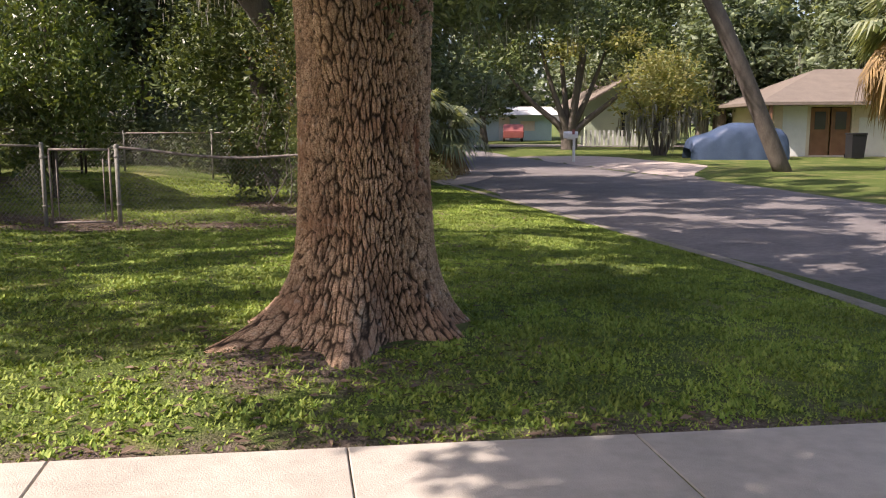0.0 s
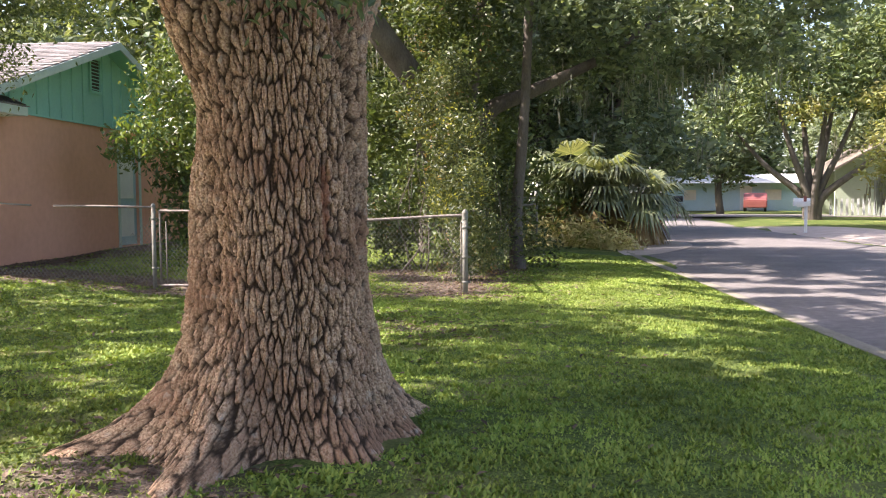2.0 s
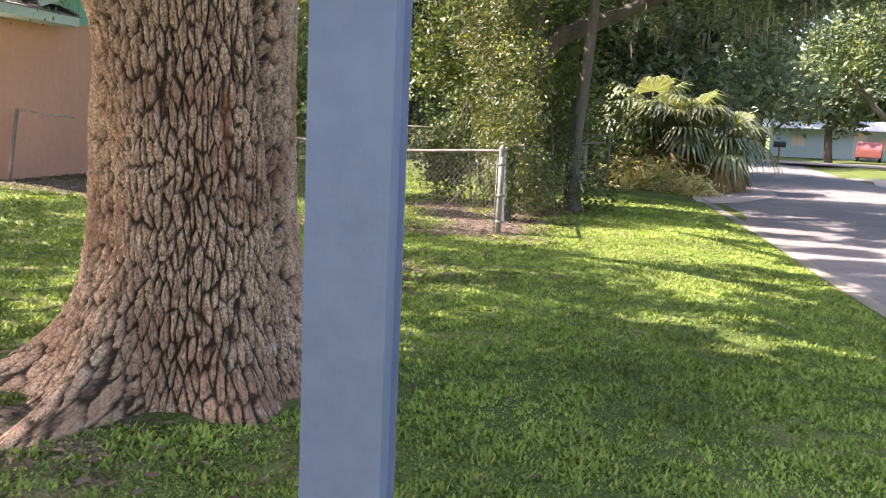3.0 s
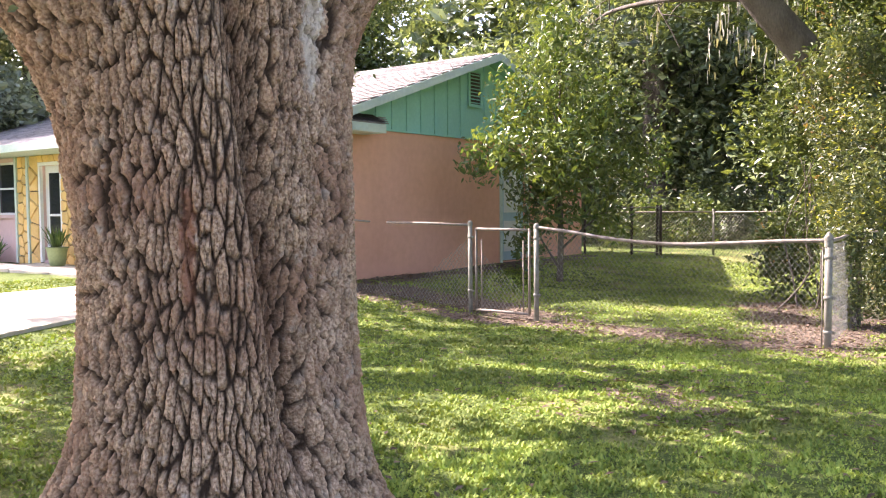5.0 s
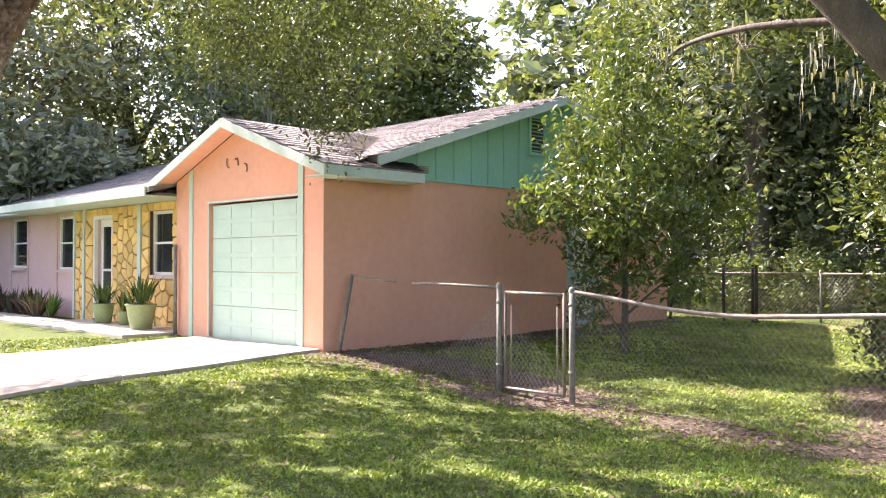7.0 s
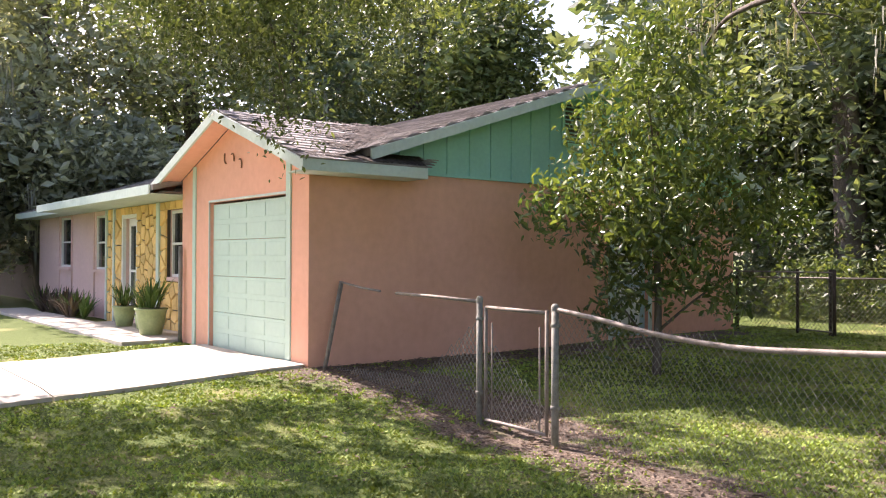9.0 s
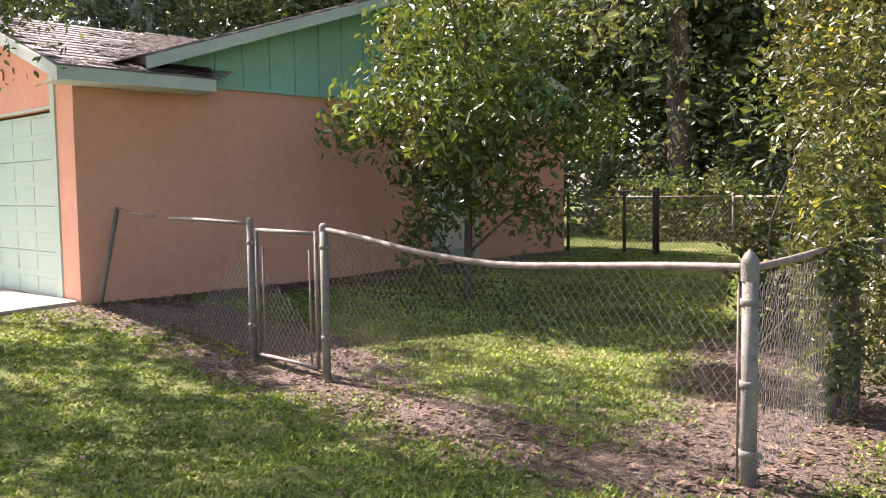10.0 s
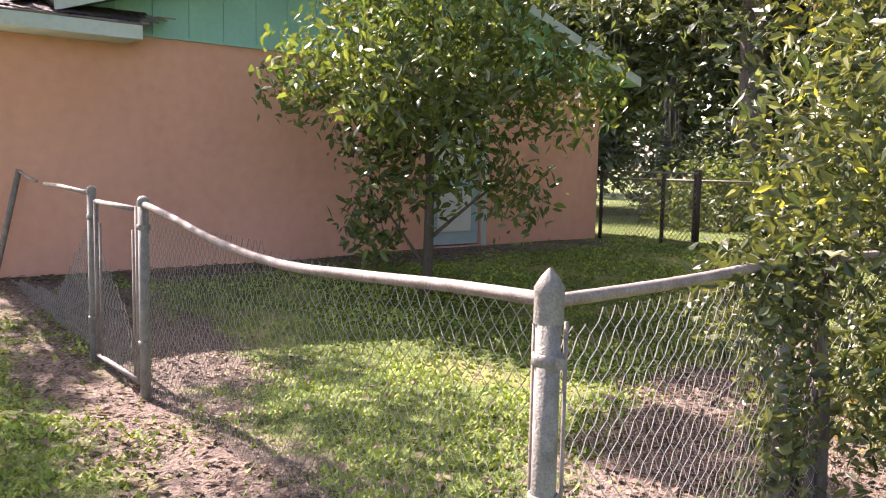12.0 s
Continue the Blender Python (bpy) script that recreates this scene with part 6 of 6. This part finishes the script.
gh = thing("green_house", "pale green house with a pointed gable and deck", "house", (9.0, 54.0, 0.15), 4)
bm = bmesh.new()
wall_cells(bm, 0, 6.0, 0, 2.7, 0, 0.2, [(2.3, 2.8, 0.6, 2.2), (4.4, 5.2, 0.9, 2.0)], "x")
prism(bm, [(0, 0, 2.7), (6.0, 0, 2.7), (3.0, 0, 4.4)], (0, 0.2, 0))
part("front_wall", bm, M_yellowwall, gh)
one_box("rear_wall", (0, 6, 6.8, 7.0, 0, 2.7), M_yellowwall, gh)
for s, nm in ((0, "roof"), (1, "roof_far")):
    bm = bmesh.new()
    a, c = ((-0.5, 2.5), (3.0, 4.5)) if not s else ((3.0, 4.5), (6.5, 2.5))
    prism(bm, [(a[0], -0.5, a[1]), (c[0], -0.5, c[1]), (c[0], 7.3, c[1]), (a[0], 7.3, a[1])], (0, 0, -0.12))
    part(nm, bm, M_tanroof, gh)
one_box("pane", (2.3, 2.8, 0.08, 0.11, 0.6, 2.2), M_glass, gh)
one_box("pane", (4.4, 5.2, 0.08, 0.11, 0.9, 2.0), M_glass, gh)
for k in range(13):
    one_box("picket", (-0.6 + 0.28 * k, -0.48 + 0.28 * k, -1.6, -1.57, 0.1, 1.0), M_white, gh)
bh = thing("blue_house", "low pale blue house with a white roof", "house", (-1.0, 70.0, 0.15), 3)
bm = bmesh.new()
wall_cells(bm, 0, 10, 0, 2.15, 0, 0.2, [(1.5, 2.4, 0.8, 1.6), (5.6, 6.5, 0.05, 1.9), (7.4, 8.6, 0.8, 1.6)], "x")
part("front_wall", bm, M_bluehouse, bh)
for x0, x1, z0, z1 in ((1.5, 2.4, 0.8, 1.6), (5.6, 6.5, 0.05, 1.9), (7.4, 8.6, 0.8, 1.6)):
    one_box("pane", (x0, x1, 0.08, 0.12, z0, z1), M_white if z0 < 0.1 else M_cream, bh)
bm = bmesh.new()
prism(bm, [(-0.6, -0.6, 2.1), (-0.6, 3.8, 2.85), (-0.6, 8.2, 2.1)], (11.2, 0, 0))
part("roof", bm, M_white, bh)
rc = thing("red_car", "small dull red car parked by the far house", "car", (5.6, 68.0, 0.12), 86)
bm = bmesh.new()
prism(bm, [(-2.0, -0.8, 0.3), (2.0, -0.8, 0.3), (2.0, -0.8, 0.75), (1.1, -0.8, 0.9), (0.6, -0.8, 1.35), (-0.9, -0.8, 1.38), (-1.6, -0.8, 0.95), (-2.0, -0.8, 0.85)], (0, 1.6, 0))
bmesh.ops.bevel(bm, geom=list(bm.edges), offset=0.06, segments=2, affect="EDGES")
part("body", bm, M_redcar, rc)
for x in (-1.25, 1.25):
    for y in (-0.75, 0.65):
        v, f = tube_np([(x, y - 0.02, 0.3), (x, y, 0.3), (x, y + 0.14, 0.3), (x, y + 0.16, 0.3)], [0.2, 0.3, 0.3, 0.2], 14)
        mesh_np("wheel", v, f, M_black, rc)

# ---------------------------------------------------------------- turf and litter
PX = np.array([p[1][0] for p in PATH])
PY = np.array([p[1][1] for p in PATH])


def near_path(x, y):
    return np.min(np.hypot(x[:, None] - PX[None], y[:, None] - PY[None]), axis=1)


def house_local(x, y):
    c, s = math.cos(radians(HA)), math.sin(radians(HA))
    dx, dy = x - HO[0], y - HO[1]
    return c * dx + s * dy, -s * dx + c * dy


TUFTS = np.random.default_rng(31).random((512, 512))


def turf_tufts(x, y):
    """Low creeping tufts a hand's width across, 0 between them and 1 in them."""
    out = 0.0
    for size, amp in ((0.09, 0.6), (0.23, 0.4)):
        u, v = x / size + 700.0, y / size + 700.0
        i, j = np.floor(u).astype(int), np.floor(v).astype(int)
        fu, fv = smooth01(u - i), smooth01(v - j)
        g = TUFTS
        out = out + amp * ((g[i % 512, j % 512] * (1 - fu) + g[(i + 1) % 512, j % 512] * fu) * (1 - fv) + (g[i % 512, (j + 1) % 512] * (1 - fu) + g[(i + 1) % 512, (j + 1) % 512] * fu) * fv)
    return smooth01((out - 0.22) / 0.5)


def turf(count):
    x, y = rng.uniform(-13, 5, count), rng.uniform(3.2, 21, count)
    d = near_path(x, y)
    keep = rng.random(count) < np.clip(3.2 / (d + 0.8), 0.08, 1) ** 1.3
    keep &= x < np.interp(y, EDGE_Y, EDGE_X) - 0.2
    lx, ly = house_local(x, y)
    keep &= ~((lx < 0.05) & (ly > -0.05)) & ~((lx < drive_right(ly) + 0.04) & (lx > drive_left(ly) - 0.04) & (ly < 0)) & ~((lx < -4.07) & (ly > -0.97))
    keep &= (x - po.x) * pn.x + (y - po.y) * pn.y > 0.03
    keep &= np.hypot(x - OAK[0], y - OAK[1]) > 0.75
    nz = np.sin(x * 2.7 + 1.3 * np.sin(y * 1.9)) * np.sin(y * 2.3 + np.sin(x * 1.7))
    keep &= rng.random(count) < np.clip(1.2 - 1.25 * bare(x, y) + 0.35 * nz, 0.03, 1) * (0.25 + 0.9 * turf_tufts(x, y))
    x, y = x[keep], y[keep]
    n = len(x)
    z = ground_z(x, y)
    a = rng.random(n) * 2 * math.pi
    t = 0.55 + rng.random(n) * 0.95
    tuft = turf_tufts(x, y)
    L = (0.012 + 0.026 * rng.random(n) ** 1.5) * (0.55 + 0.7 * tuft)
    w = (0.005 + 0.006 * rng.random(n)) * (0.8 + 0.5 * tuft) + 0.0012 * near_path(x, y)
    s = np.stack([-np.sin(a), np.cos(a), 0 * a], 1) * w[:, None]
    o = np.stack([x, y, z - 0.004], 1)
    e = o + np.stack([np.cos(a) * np.sin(t) * L, np.sin(a) * np.sin(t) * L, np.cos(t) * L + 0.008], 1)
    v = np.stack([o - s, o + s, e], 1).reshape(-1, 3)
    return v, np.arange(3 * n).reshape(-1, 3)


v, f = turf(1900000)
tagged(mesh_np("grass", v, f, L_grass), "short green lawn grass blades", "grass", kind="stuff")

n = 42000
x, y = rng.uniform(-9.5, 1.5, n), rng.uniform(3.3, 17.5, n)
k = (rng.random(n) < np.clip(bare(x, y) * 0.9 + 0.04, 0, 1)) & (np.hypot(x - OAK[0], y - OAK[1]) > 0.7)
lx, ly = house_local(x, y)
k &= ~((lx < 0.05) & (ly > -0.05)) & ~((lx < -0.3) & (ly < 0)) & ((x - po.x) * pn.x + (y - po.y) * pn.y > 0.03)
x, y = x[k], y[k]
C = np.stack([x, y, ground_z(x, y) + 0.012 + 0.01 * rng.random(len(x))], 1)
m = len(C)
a = rng.random(m) * 2 * math.pi
L = (0.018 + 0.026 * rng.random((m, 1)))
d = np.stack([np.cos(a), np.sin(a), rng.normal(size=m) * 0.15], 1)
s = np.stack([-np.sin(a), np.cos(a), rng.normal(size=m) * 0.25], 1)
v = np.stack([C - d * L, C + s * L * 0.4 + [0, 0, 0.006], C + d * L, C - s * L * 0.4 + [0, 0, 0.006]], 1).reshape(-1, 3)
tagged(mesh_np("leaf_litter", v, np.arange(4 * m).reshape(-1, 4), L_litter), "scattered dry brown fallen leaves", "fallen leaves", kind="stuff")

# ---------------------------------------------------------------- roof shingles, the last pieces
def shingle_mesh(w, h, t):
    bm = bmesh.new()
    prism(bm, [(0.003, 0, 0), (w - 0.003, 0, 0), (w - 0.003, h * 1.25, 0), (0.003, h * 1.25, 0)], (0, 0, t))
    for vv in bm.verts:
        if vv.co.y > h:
            vv.co.z *= 0.15
    me = bpy.data.meshes.new("shingle")
    bm.to_mesh(me)
    bm.free()
    me.materials.append(M_shing)
    return me


SHW, SHH = 0.31, 0.165
SHINGLE = shingle_mesh(SHW, SHH, 0.014)
ang_s = math.atan(SL)
rows_g = int(GHALF / math.cos(ang_s) / SHH)
for r_ in range(rows_g):
    q = (GHALF + 0.03) / math.cos(ang_s) - r_ * SHH
    xx = GX + q * math.cos(ang_s)
    yend = np.interp(GX + GHALF - xx, [0, GHALF], [1.45, 2.8])
    y = -0.34 - (r_ % 2) * SHW / 2
    while y < yend:
        if y > -0.45:
            o = new("shingle", SHINGLE)
            o.parent = groof
            o.matrix_basis = Matrix.Translation((xx, y, gz(xx) + 0.004)) @ Matrix(((0, -math.cos(ang_s), math.sin(ang_s), 0), (1, 0, 0, 0), (0, math.sin(ang_s), math.cos(ang_s), 0), (0, 0, 0, 1))) @ Matrix.Rotation(rs.uniform(-0.01, 0.01), 4, "Z")
        y += SHW
# fallen leaves caught on the garage roof beside the valley
n = 6500
x = GX + GHALF * rng.random(n) ** 0.8
yend = np.interp(GX + GHALF - x, [0, GHALF], [1.45, 2.8])
y = yend - 0.05 - np.abs(rng.normal(size=n)) * (0.35 + 0.3 * np.sin(x * 5.0) ** 2)
k = y > -0.3
x, y = x[k], y[k]
m = len(x)
C = np.stack([x, y, np.array([gz(q) for q in x]) + 0.026 + 0.008 * rng.random(m)], 1)
a = rng.random(m) * 2 * math.pi
L = 0.03 + 0.045 * rng.random((m, 1))
d = np.stack([np.cos(a), np.sin(a), -SL * np.cos(a) + rng.normal(size=m) * 0.08], 1)
s = np.stack([-np.sin(a), np.cos(a), SL * np.sin(a) + rng.normal(size=m) * 0.08], 1)
v = np.stack([C - d * L, C + s * L * 0.45, C + d * L, C - s * L * 0.45], 1).reshape(-1, 3)
tagged(mesh_np("roof_litter", v, np.arange(4 * m).reshape(-1, 4), L_rooflitter, groof, "dark fallen leaves on the shingles"), kind="stuff")
pcs = []
ang_m = math.atan(SM)
up_s = np.array([0, math.cos(ang_m), math.sin(ang_m)])
nrm = np.array([0, -math.sin(ang_m), math.cos(ang_m)])
xs_ = np.array([1.0, 0, 0])
for r_ in range(int((RIDGE_Y + 0.03) / math.cos(ang_m) / SHH)):
    q = -0.02 + r_ * SHH * math.cos(ang_m)
    x = 0.36 - (r_ % 2) * SHW / 2
    while x > -16.0:
        zz_ = zr(q)
        if not (x - SHW < GX + GHALF and x > GX - GHALF and gz(x - SHW / 2) > zz_ + 0.05):
            o = np.array([x - SHW, q, zz_ + 0.004])
            t1 = 0.012 + 0.004 * rng.random()
            c = [o, o + xs_ * (SHW - 0.006), o + xs_ * (SHW - 0.006) + up_s * SHH * 1.2, o + up_s * SHH * 1.2]
            c += [p + nrm * (t1 if i < 2 else 0.002) for i, p in enumerate(c[:4])]
            pcs.append((np.array(c), np.array([[4, 5, 6, 7], [0, 1, 5, 4], [1, 2, 6, 5], [0, 4, 7, 3]])))
        x -= SHW
v, f = join_np(pcs)
tagged(mesh_np("shingles", v, f, M_shing2, roof, "worn grey-brown shingle courses"), kind="stuff")
